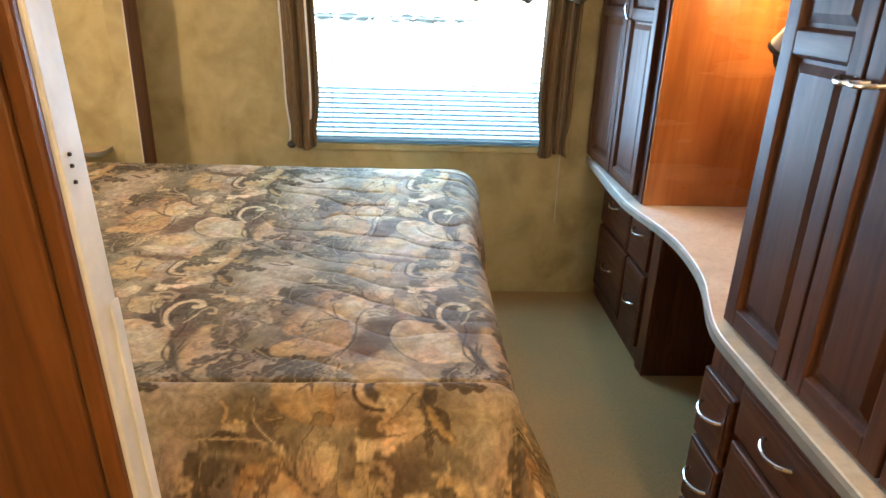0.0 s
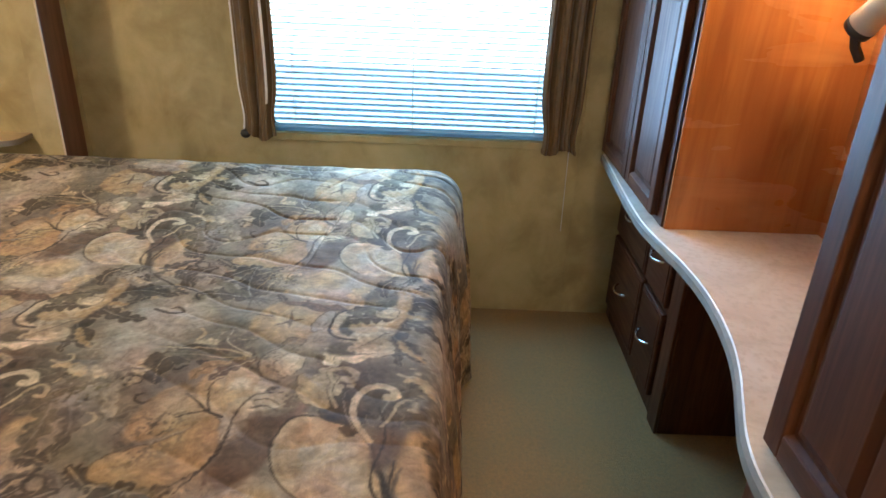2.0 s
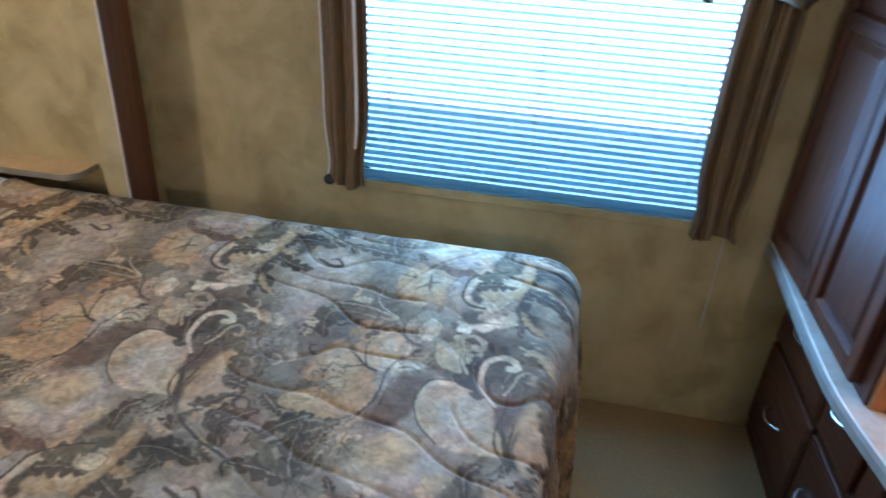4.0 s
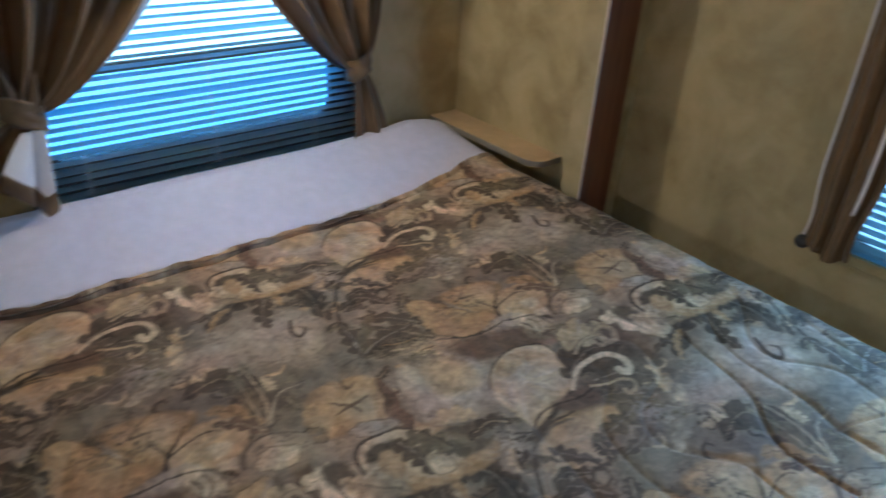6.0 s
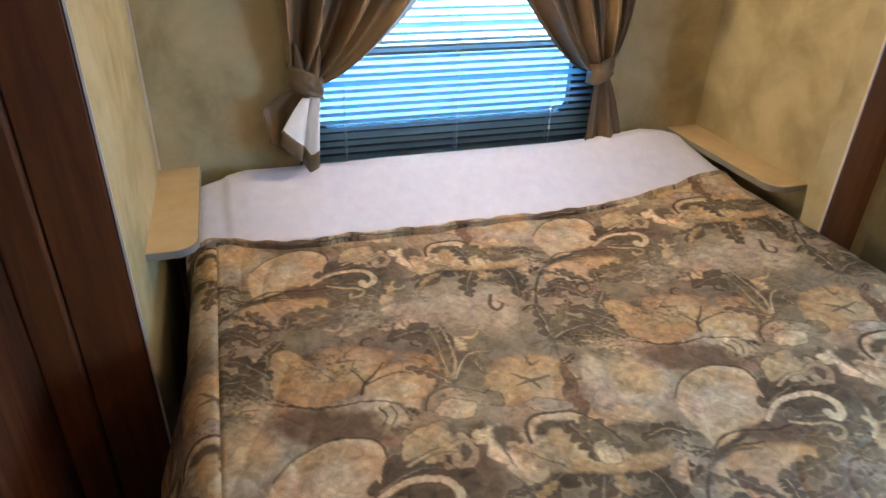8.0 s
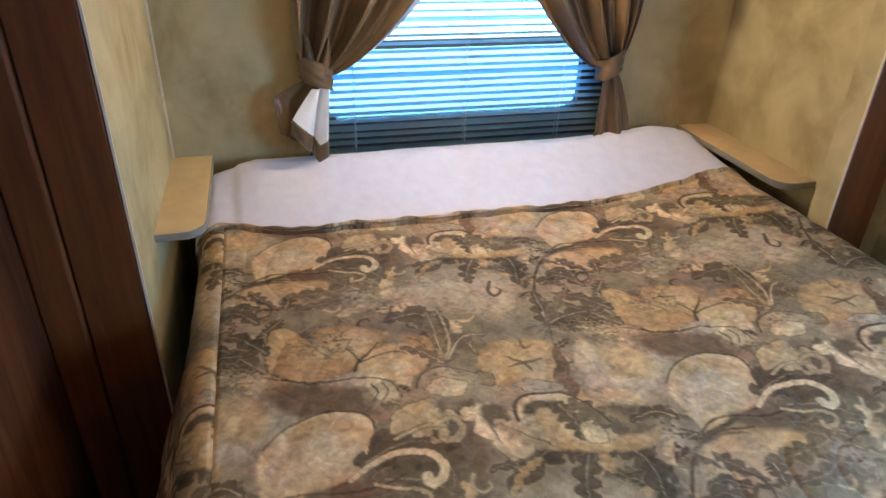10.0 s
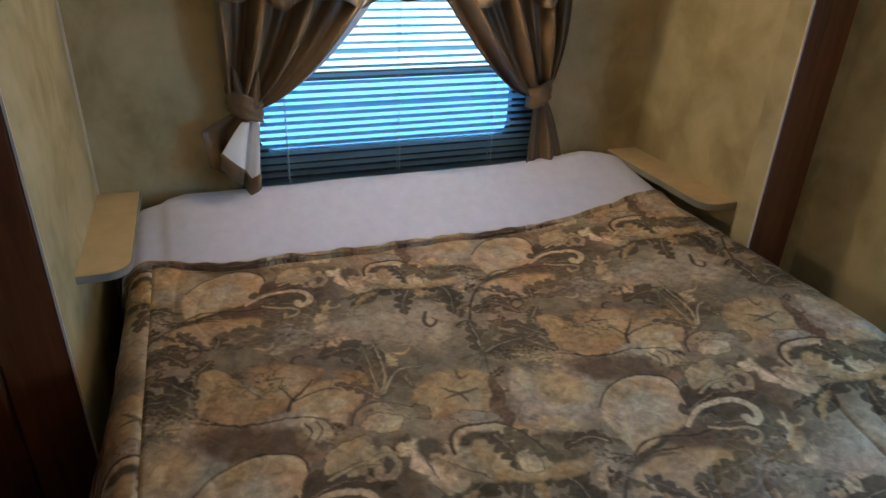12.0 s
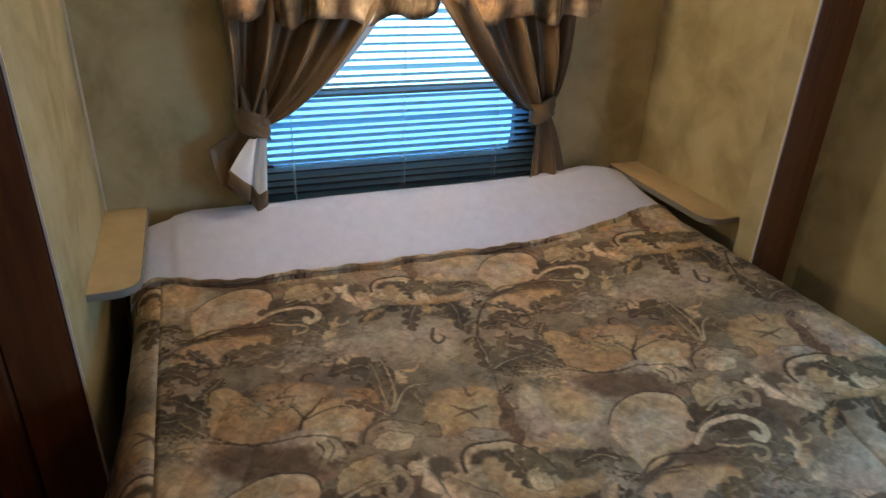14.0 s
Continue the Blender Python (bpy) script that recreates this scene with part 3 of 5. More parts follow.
def smooth_line(pts, closed=False, n=7):
    """A Catmull-Rom curve through the points."""
    p = np.array(pts, float)
    m = len(p)
    out = []
    for k in range(m if closed else m - 1):
        a, b, c, d = ((p[(k + s) % m] if closed else p[min(max(k + s, 0), m - 1)]) for s in (-1, 0, 1, 2))
        for t in np.arange(n) / n:
            out.append(0.5 * (2 * b + (c - a) * t + (2 * a - 5 * b + 4 * c - d) * t * t + (3 * b - a - 3 * c + d) * t ** 3))
    if not closed:
        out.append(p[-1])
    return np.array(out)


def patch(line, pad):
    """The cells around a line: their indices in the repeat and their places in metres."""
    (b0, a0), (b1, a1) = line.min(0) - pad, line.max(0) + pad
    j = np.arange(int(b0 / TB * NB), int(b1 / TB * NB) + 2)
    i = np.arange(int(a0 / TA * NA), int(a1 / TA * NA) + 2)
    X, Y = np.meshgrid((j + 0.5) * TB / NB, (i + 0.5) * TA / NA)
    # a hand-drawn waver along every edge
    wob = GRAIN[np.ix_(i % NA, j % NB)] - 0.5
    return np.ix_(i % NA, j % NB), X + 0.004 * wob, Y - 0.004 * wob


def line_field(line, X, Y):
    """Distance to a line, the share of its length passed and the side."""
    best, along_t, sign = np.full(X.shape, 9.0), np.zeros(X.shape), np.ones(X.shape)
    n = len(line) - 1
    for k in range(n):
        (ax, ay), (bx, by) = line[k], line[k + 1]
        ex, ey = bx - ax, by - ay
        t = np.clip(((X - ax) * ex + (Y - ay) * ey) / (ex * ex + ey * ey + 1e-12), 0, 1)
        d = np.hypot(X - ax - t * ex, Y - ay - t * ey)
        near = d < best
        best = np.where(near, d, best)
        along_t = np.where(near, (k + t) / n, along_t)
        sign = np.where(near, np.sign(ex * (Y - ay) - ey * (X - ax)), sign)
    return best, along_t, sign


def lay(cells, cover, colour):
    """Mix a colour, or a field of colours, into the print."""
    c = np.array(colour)
    INKS[cells] = INKS[cells] * (1 - cover[:, :, None]) + (c if c.ndim == 3 else c[None, None, :]) * cover[:, :, None]


def blob(pts, edge, core, soft=0.004, alpha=1.0, line=0.0):
    """A petal or wash with a soft shade from its edge to its core."""
    scallop = soft < 0.007
    soft = soft * 1.6
    ring = smooth_line(pts, True)
    cells, X, Y = patch(ring, soft + 0.01)
    d, _, _ = line_field(np.vstack([ring, ring[:1]]), X, Y)
    inside = np.zeros(X.shape, bool)
    for (ax, ay), (bx, by) in zip(ring, np.roll(ring, -1, 0)):
        cross = (ay > Y) != (by > Y)
        inside ^= cross & (X < (bx - ax) * (Y - ay) / (by - ay + 1e-12) + ax)
    sd = np.where(inside, d, -d)
    deep = max(sd.max(), 0.004)
    k = np.clip(sd / (deep * 0.75), 0, 1) + 0.5 * (CLOUD[cells] - 0.5) + 0.3 * (GRAIN[cells] - 0.5)
    k = np.clip(k, 0, 1)
    if scallop and deep > 0.009:
        # petals: sectors that swirl about the heart, each shaded towards one side, with a scalloped rim
        m = ring[0] * 0.45 + ring.mean(0) * 0.55
        rad = np.hypot(X - m[0], Y - m[1]) / deep
        ph = (3 + int(deep * 130)) * np.arctan2(Y - m[1], X - m[0]) / (2 * math.pi) + 0.35 * rad + 0.5 * (CLOUD[cells] - 0.5)
        saw = ph - np.floor(ph)
        sd = sd - 0.0035 * (1 - np.sin(math.pi * saw)) ** 2
        k = np.clip(0.20 + 0.85 * saw * k ** 0.4 + 0.3 * (CLOUD[cells] - 0.5), 0, 1.25)
        vein = np.clip(1 - np.minimum(saw, 1 - saw) * np.maximum(rad, 0.2) * deep / 0.0016, 0, 1) * np.clip(rad * 1.6 - 0.5, 0, 1)
    else:
        vein = None
    k = k[:, :, None]
    fade = np.clip(0.70 + 0.70 * FADE[cells], 0, 1) if scallop and deep > 0.009 else 1.0
    lay(cells, np.clip(0.5 + sd / soft, 0, 1) * alpha * fade, np.array(edge) * (1 - k) + np.array(core) * k)
    if vein is not None:
        lay(cells, vein * np.clip(0.5 + sd / soft, 0, 1) * alpha * 0.4, BROWN)
    if line:
        lay(cells, np.clip((line - np.abs(sd)) / 0.0015 + 0.5, 0, 1) * 0.8, INK)


def stroke(pts, w0, w1, colour, rim=0):
    """A tapered brush stroke, with a dark rim where asked."""
    ln = smooth_line(pts)
    cells, X, Y = patch(ln, 0.012)
    d, t, _ = line_field(ln, X, Y)
    w = w0 + (w1 - w0) * t
    if rim:
        lay(cells, np.clip((w + 0.0032 - d) / 0.002, 0, 1) * 0.9, INK)
    w = w * 1.2
    lay(cells, np.clip((w - d) / 0.0018 + 0.5, 0, 1) * (0.8 + 0.2 * GRAIN[cells]), colour)


def leaf(pts, width, lobes, colour, vein=None):
    """An acanthus leaf along a spine, with pointed lobes and a lighter margin."""
    ln = smooth_line(pts)
    cells, X, Y = patch(ln, 1.6 * width + 0.01)
    d, t, s = line_field(ln, X, Y)
    lob = np.abs(np.sin(math.pi * (t * lobes + 0.22 * s) - 14.0 * d)) ** 0.8
    w = 1.6 * width * np.sin(math.pi * np.clip(0.06 + 0.94 * t, 0, 1) ** 0.75) ** 0.7 * (0.34 + 0.66 * lob)
    sd = w - d
    lay(cells, np.clip((sd + 0.0025) / 0.002, 0, 1) * 0.45, SAND)
    shade = np.clip(0.75 + 0.5 * CLOUD[cells] + 0.35 * (GRAIN[cells] - 0.5), 0.5, 1.5)[:, :, None] * np.array(colour)
    lay(cells, np.clip(sd / 0.002 + 0.5, 0, 1) * 0.94, shade)
    if vein is None and colour[0] < 0.14:
        vein = GREY
    if vein:
        lay(cells, np.clip((0.0014 * (1.1 - t) - d) / 0.0012 + 0.6, 0, 1) * 0.9, vein)


def lace(pts, colour):
    """A stippled patch."""
    ring = smooth_line(pts, True)
    cells, X, Y = patch(ring, 0.01)
    m = ring.mean(0)
    r = np.abs(ring - m).max(0)
    lay(cells, np.clip(1.4 - np.hypot((X - m[0]) / r[0], (Y - m[1]) / r[1]), 0, 1) * SPECK[cells] * 0.75, colour)


# broad washes of the ground
blob([(-0.274, 0.184), (-0.106, 0.235), (-0.025, 0.321), (-0.101, 0.373), (-0.223, 0.299)], OLIVE, OLIVE, soft=0.03, alpha=0.6)
blob([(-0.414, 0.202), (-0.307, 0.215), (-0.286, 0.333), (-0.345, 0.365)], GREY, GREY, soft=0.02, alpha=0.8)
blob([(0.011, 0.119), (0.177, 0.156), (0.152, 0.291), (0.031, 0.276)], GREY, PALE, soft=0.02, alpha=0.5)
blob([(0.019, 0.273), (0.209, 0.351), (0.121, 0.477), (-0.003, 0.438)], TAUPE, OLIVE, soft=0.03, alpha=0.8)
blob([(0.335, 0.451), (0.514, 0.485), (0.461, 0.617), (0.329, 0.639), (0.282, 0.593)], GREY, PALE, soft=0.02, alpha=0.95)
blob([(0.589, 0.166), (0.819, 0.267), (0.783, 0.408), (0.579, 0.326)], GREY, TAUPE, soft=0.03, alpha=0.7)
blob([(0.25, 0.614), (0.418, 0.667), (0.358, 0.749), (0.224, 0.719)], GREY, TAUPE, soft=0.03, alpha=0.8)
blob([(0.707, 0.551), (0.787, 0.608), (0.803, 0.743), (0.685, 0.814), (0.6, 0.77), (0.568, 0.683)], DUSK, DUSK, soft=0.02, alpha=0.85)
blob([(-0.093, 0.126), (0.063, 0.122), (0.092, 0.228), (-0.015, 0.262), (-0.115, 0.211)], DUSK, TAUPE, soft=0.02, alpha=0.7)
# small leaves strewn over the ground
for k in range(90):
    (x, y), ang, size = prng.rand(2) * (TB, TA), prng.uniform(0, 6.28), prng.uniform(0.022, 0.042)
    turn = ang + prng.uniform(-1.1, 1.1)
    mid_pt = (x + size * math.cos(ang), y + size * math.sin(ang))
    tip = (mid_pt[0] + size * math.cos(turn), mid_pt[1] + size * math.sin(turn))
    leaf([(x, y), mid_pt, tip], prng.uniform(0.007, 0.013), 3 + k % 3, (DARK_T, OLIVE, DUSK, PEACH, DUSK, SAND, DARK_T)[k % 7], (None, INK, SAND)[k % 3])
for k in range(40):
    (x, y), r0, a0, sense = prng.rand(2) * (TB, TA), prng.uniform(0.008, 0.018), prng.uniform(0, 6.28), 1 if k % 2 else -1
    stroke([(x + r0 * (1.9 - t * 0.32) * math.cos(a0 + sense * t), y + r0 * (1.9 - t * 0.32) * math.sin(a0 + sense * t)) for t in (0.0, 0.9, 1.8, 2.7, 3.6, 4.5)], 0.0030, 0.0012, (SAND, INK, PEACH, INK)[k % 4])
# rosy brown shade under the branch bloom
blob([(-0.287, 0.453), (-0.192, 0.463), (-0.06, 0.517), (-0.048, 0.557), (-0.143, 0.548), (-0.252, 0.521)], BROWN, BROWN, soft=0.012, alpha=0.9)
blob([(-0.216, 0.532), (-0.142, 0.539), (-0.06, 0.568), (-0.091, 0.581), (-0.19, 0.558)], ROSE, ROSE, soft=0.01, alpha=0.8)
blob([(0.48, 0.475), (0.593, 0.493), (0.674, 0.557), (0.616, 0.56), (0.509, 0.539)], BROWN, BROWN, soft=0.01, alpha=0.85)
blob([(-0.205, 0.358), (-0.132, 0.363), (-0.129, 0.432), (-0.19, 0.437)], BLUSH, BLUSH, soft=0.03, alpha=0.6)
blob([(0.004, 0.155), (0.105, 0.172), (0.086, 0.249), (-0.008, 0.221)], BLUSH, BLUSH, soft=0.03, alpha=0.6)
blob([(0.348, 0.529), (0.443, 0.541), (0.393, 0.628), (0.312, 0.603)], BLUSH, BLUSH, soft=0.03, alpha=0.6)
blob([(0.176, 0.206), (0.251, 0.228), (0.217, 0.288), (0.157, 0.27)], BLUSH, BLUSH, soft=0.03, alpha=0.6)
blob([(0.507, -0.086), (0.631, -0.05), (0.572, 0.037), (0.469, 0.007)], BLUSH, BLUSH, soft=0.03, alpha=0.6)
# branch bloom
blob([(-0.255, 0.077), (-0.152, 0.091), (-0.125, 0.14), (-0.193, 0.165), (-0.273, 0.13)], OCHRE, PEACH, soft=0.008)
blob([(-0.278, 0.336), (-0.26, 0.278), (-0.217, 0.291), (-0.175, 0.368), (-0.118, 0.428), (-0.162, 0.457), (-0.221, 0.451), (-0.273, 0.416)], OCHRE, PEACH, soft=0.004, line=0.0012)
blob([(-0.18, 0.302), (-0.091, 0.301), (-0.03, 0.348), (-0.095, 0.41), (-0.119, 0.432), (-0.164, 0.371)], OCHRE, SAND, soft=0.008)
blob([(-0.101, 0.416), (-0.051, 0.374), (0.008, 0.385), (0.03, 0.44), (-0.012, 0.482), (-0.069, 0.48), (-0.113, 0.451)], PEACH, SAND, soft=0.004)
blob([(-0.045, 0.434), (-0.013, 0.435), (-0.007, 0.457), (-0.035, 0.465)], CREAM_T, CREAM_T, soft=0.005)
blob([(-0.042, 0.476), (-0.012, 0.482), (-0.022, 0.506), (-0.044, 0.494)], CREAM_T, CREAM_T, soft=0.004)
blob([(-0.182, 0.456), (-0.089, 0.442), (-0.054, 0.48), (-0.042, 0.53), (-0.083, 0.532), (-0.106, 0.49)], GREY, CREAM_T, soft=0.004)
lace([(-0.223, 0.289), (-0.128, 0.328), (-0.103, 0.39), (-0.185, 0.365)], DUSK)
lace([(-0.172, 0.459), (-0.101, 0.45), (-0.095, 0.483), (-0.155, 0.48)], PALE)
lace([(-0.076, 0.489), (-0.029, 0.512), (-0.048, 0.557), (-0.103, 0.533)], SAND)
stroke([(-0.287, 0.423), (-0.249, 0.442), (-0.202, 0.46), (-0.153, 0.463), (-0.112, 0.462), (-0.063, 0.477), (-0.047, 0.503), (-0.045, 0.529)], 0.002, 0.0012, INK)
stroke([(-0.115, 0.44), (-0.103, 0.412), (-0.079, 0.388), (-0.057, 0.361)], 0.0032, 0.0012, INK)
stroke([(-0.103, 0.412), (-0.111, 0.387), (-0.123, 0.366)], 0.0022, 0.001, INK)
stroke([(-0.101, 0.416), (-0.072, 0.403), (-0.028, 0.399), (-0.009, 0.412)], 0.0022, 0.0008, INK)
stroke([(-0.09, 0.484), (-0.081, 0.506), (-0.09, 0.525)], 0.0016, 0.001, INK)
stroke([(-0.07, 0.486), (-0.063, 0.508), (-0.075, 0.53)], 0.0016, 0.001, INK)
# pear bloom with its stem and scrolls
blob([(0.394, 0.771), (0.446, 0.735), (0.44, 0.651), (0.459, 0.59), (0.502, 0.555), (0.568, 0.541), (0.619, 0.557), (0.636, 0.604), (0.614, 0.668), (0.578, 0.696), (0.504, 0.719)], PEACH, CREAM_T, soft=0.004)
blob([(0.504, 0.578), (0.553, 0.593), (0.608, 0.628), (0.59, 0.687), (0.5, 0.708), (0.449, 0.722), (0.46, 0.649)], SAND, BLUSH, soft=0.006)
blob([(0.488, 0.573), (0.542, 0.549), (0.598, 0.566), (0.617, 0.598), (0.555, 0.59), (0.501, 0.603)], OCHRE, PEACH, soft=0.006, alpha=0.8)
lace([(0.532, 0.586), (0.597, 0.606), (0.537, 0.673), (0.485, 0.657)], CREAM_T)
stroke([(0.451, 0.605), (0.492, 0.563), (0.559, 0.541), (0.62, 0.555), (0.638, 0.598), (0.617, 0.662), (0.589, 0.693)], 0.0016, 0.0022, INK)
stroke([(0.396, 0.767), (0.439, 0.742), (0.513, 0.723), (0.578, 0.702)], 0.006, 0.0022, INK)
stroke([(0.434, 0.756), (0.473, 0.747), (0.515, 0.754), (0.525, 0.769), (0.508, 0.78)], 0.0032, 0.0022, DUSK)
leaf([(0.612, 0.667), (0.692, 0.64), (0.77, 0.676)], 0.03, 3, DARK_T)
leaf([(0.638, 0.708), (0.698, 0.728), (0.743, 0.779)], 0.028, 3, DUSK)
blob([(0.51, 0.711), (0.599, 0.709), (0.615, 0.752), (0.551, 0.754)], BROWN, BROWN, soft=0.01, alpha=0.9)
# bloom that fills below the stem
blob([(0.423, 0.769), (0.48, 0.753), (0.552, 0.769), (0.545, 0.821), (0.504, 0.859), (0.397, 0.824)], PEACH, SAND, soft=0.006)
leaf([(0.513, 0.818), (0.515, 0.838), (0.505, 0.871)], 0.014, 4, DARK_T, vein=SAND)
# dark leaves of the left hand spray
leaf([(-0.282, 0.409), (-0.326, 0.358), (-0.385, 0.303)], 0.016, 4, DARK_T, vein=SAND)
leaf([(-0.277, 0.353), (-0.317, 0.306), (-0.381, 0.259)], 0.016, 4, DARK_T)
leaf([(-0.288, 0.196), (-0.324, 0.173), (-0.367, 0.187)], 0.01, 3, DARK_T)
stroke([(-0.353, 0.036), (-0.308, 0.073), (-0.254, 0.048), (-0.149, 0.062), (-0.07, 0.044)], 0.0028, 0.0016, INK)
leaf([(-0.308, 0.073), (-0.343, 0.086), (-0.38, 0.131)], 0.01, 4, INK)
leaf([(-0.375, 0.132), (-0.336, 0.127), (-0.308, 0.153)], 0.008, 4, OLIVE)
stroke([(-0.274, 0.194), (-0.294, 0.209), (-0.288, 0.233), (-0.275, 0.229)], 0.003, 0.002, DARK_T)
# olive leaves over the branch bloom
leaf([(-0.069, 0.133), (-0.157, 0.153), (-0.233, 0.153)], 0.018, 5, OLIVE, vein=GREY)
leaf([(-0.072, 0.156), (-0.149, 0.2), (-0.224, 0.209)], 0.014, 5, DUSK)
leaf([(-0.043, 0.21), (-0.081, 0.129), (-0.126, 0.086)], 0.012, 4, OLIVE)
# large leaf spray
leaf([(0.063, 0.441), (0.053, 0.287), (-0.038, 0.293)], 0.026, 4, DARK_T, vein=SAND)
leaf([(0.058, 0.44), (0.063, 0.348), (0.062, 0.275)], 0.014, 3, OLIVE, vein=SAND)
leaf([(0.05, 0.446), (0.022, 0.374), (-0.019, 0.352)], 0.014, 3, OCHRE, vein=INK)
leaf([(0.054, 0.453), (0.025, 0.412), (-0.021, 0.388)], 0.012, 4, BROWN, vein=SAND)
leaf([(0.068, 0.443), (0.113, 0.383), (0.174, 0.382)], 0.016, 4, DUSK, vein=CREAM_T)
stroke([(0.063, 0.441), (0.084, 0.393), (0.089, 0.315), (0.085, 0.253)], 0.0025, 0.001, SAND)
# pale bloom behind a dark scalloped fringe
blob([(0.102, 0.184), (0.132, 0.116), (0.19, 0.107), (0.274, 0.158), (0.28, 0.261), (0.215, 0.332), (0.128, 0.284)], GREY, PALE, soft=0.01)
blob([(0.201, 0.213), (0.275, 0.235), (0.234, 0.316), (0.175, 0.298)], SAND, PALE, soft=0.015, alpha=0.7)
leaf([(0.266, 0.072), (0.178, 0.047), (0.069, 0.124)], 0.026, 5, DARK_T)
leaf([(0.228, 0.076), (0.196, 0.135), (0.188, 0.189)], 0.016, 4, DARK_T)
leaf([(0.281, 0.047), (0.318, 0.116), (0.296, 0.216)], 0.022, 5, DARK_T)
leaf([(0.222, 0.045), (0.252, 0.068), (0.249, 0.124)], 0.008, 5, OCHRE)
leaf([(0.145, 0.066), (0.112, 0.084), (0.075, 0.126)], 0.006, 5, OCHRE)
stroke([(0.237, 0.186), (0.222, 0.224), (0.229, 0.25), (0.248, 0.234), (0.244, 0.216)], 0.0042, 0.0026, DARK_T)
# cream bloom over the fringe
blob([(0.123, -0.028), (0.181, -0.081), (0.258, -0.079), (0.333, -0.015), (0.374, 0.044), (0.329, 0.085), (0.217, 0.064), (0.138, 0.035)], OCHRE, CREAM_T, soft=0.006)
blob([(0.186, -0.041), (0.237, -0.059), (0.25, 0.002), (0.199, 0.024)], SAND, CREAM_T, soft=0.005, line=0.001)
blob([(0.271, -0.017), (0.336, -0.024), (0.385, 0.016), (0.356, 0.051), (0.283, 0.042)], DUSK, OLIVE, soft=0.006)
blob([(0.087, 0.006), (0.137, -0.055), (0.151, 0.039), (0.104, 0.059)], SAND, CREAM_T, soft=0.005, line=0.001)
stroke([(0.15, -0.015), (0.172, -0.071), (0.214, -0.092), (0.264, -0.071)], 0.0026, 0.0014, INK)
# curling leaf beside the fringe
stroke([(0.323, 0.249), (0.36, 0.17), (0.408, 0.108), (0.471, 0.078), (0.536, 0.084)], 0.0032, 0.0018, INK)
leaf([(0.448, 0.249), (0.405, 0.197), (0.339, 0.216)], 0.014, 4, DARK_T)
leaf([(0.436, 0.122), (0.459, 0.157), (0.489, 0.194)], 0.012, 4, DUSK)
stroke([(0.45, 0.16), (0.477, 0.185), (0.474, 0.222), (0.453, 0.232)], 0.003, 0.002, DARK_T)
# forked dark leaf
leaf([(0.305, 0.376), (0.313, 0.317), (0.318, 0.253)], 0.018, 4, DARK_T, vein=PALE)
leaf([(0.309, 0.377), (0.364, 0.355), (0.457, 0.349)], 0.018, 5, DARK_T, vein=PALE)
leaf([(0.313, 0.366), (0.362, 0.297), (0.391, 0.27)], 0.01, 3, OLIVE)
leaf([(0.354, 0.378), (0.395, 0.391), (0.455, 0.394)], 0.012, 5, DARK_T, vein=OCHRE)
stroke([(0.309, 0.377), (0.264, 0.409)], 0.0016, 0.0008, DUSK)
stroke([(0.309, 0.377), (0.275, 0.428)], 0.0016, 0.0008, DUSK)
stroke([(0.309, 0.377), (0.29, 0.437)], 0.0016, 0.0008, DUSK)
stroke([(0.309, 0.377), (0.248, 0.384)], 0.0016, 0.0008, DUSK)
# peach cheek of the branch bloom's second half
leaf([(0.456, 0.517), (0.414, 0.475), (0.354, 0.437)], 0.014, 6, TAUPE, vein=SAND)
lace([(0.377, 0.444), (0.459, 0.488), (0.432, 0.537), (0.364, 0.498)], DARK_T)
# ochre bloom with the star and antler marks
blob([(0.116, 0.475), (0.157, 0.415), (0.225, 0.413), (0.287, 0.445), (0.277, 0.525), (0.225, 0.567), (0.155, 0.545), (0.112, 0.524)], OCHRE, PEACH, soft=0.005)
blob([(0.184, 0.461), (0.245, 0.457), (0.275, 0.489), (0.25, 0.534), (0.192, 0.536), (0.175, 0.502)], PEACH, SAND, soft=0.008)
blob([(0.098, 0.495), (0.136, 0.502), (0.13, 0.538), (0.1, 0.528)], OCHRE, TAUPE, soft=0.004, line=0.0012)
stroke([(0.207, 0.489), (0.178, 0.459)], 0.005, 0.0012, BROWN)
stroke([(0.207, 0.489), (0.175, 0.493)], 0.005, 0.0012, BROWN)
stroke([(0.207, 0.489), (0.247, 0.484)], 0.005, 0.0012, BROWN)
stroke([(0.207, 0.489), (0.217, 0.515)], 0.005, 0.0012, BROWN)
stroke([(0.227, 0.417), (0.225, 0.446), (0.248, 0.434)], 0.003, 0.001, BROWN)
leaf([(0.264, 0.596), (0.272, 0.532), (0.292, 0.447)], 0.014, 2, BROWN)
stroke([(0.286, 0.51), (0.318, 0.502), (0.321, 0.481)], 0.004, 0.0015, BROWN)
blob([(0.165, 0.549), (0.192, 0.536), (0.243, 0.552), (0.255, 0.577), (0.209, 0.578)], GREY, PALE, soft=0.005, line=0.001)
# arched bloom
blob([(0.14, 0.631), (0.151, 0.595), (0.186, 0.576), (0.241, 0.584), (0.275, 0.622), (0.304, 0.697), (0.257, 0.716), (0.189, 0.681), (0.145, 0.661)], SAND, CREAM_T, soft=0.004)
blob([(0.155, 0.621), (0.18, 0.596), (0.222, 0.602), (0.241, 0.634), (0.195, 0.641)], DARK_T, OLIVE, soft=0.005)
blob([(0.166, 0.646), (0.188, 0.617), (0.212, 0.625), (0.208, 0.667), (0.179, 0.681)], OCHRE, PEACH, soft=0.004)
leaf([(0.227, 0.615), (0.239, 0.663), (0.234, 0.709)], 0.018, 4, DARK_T)
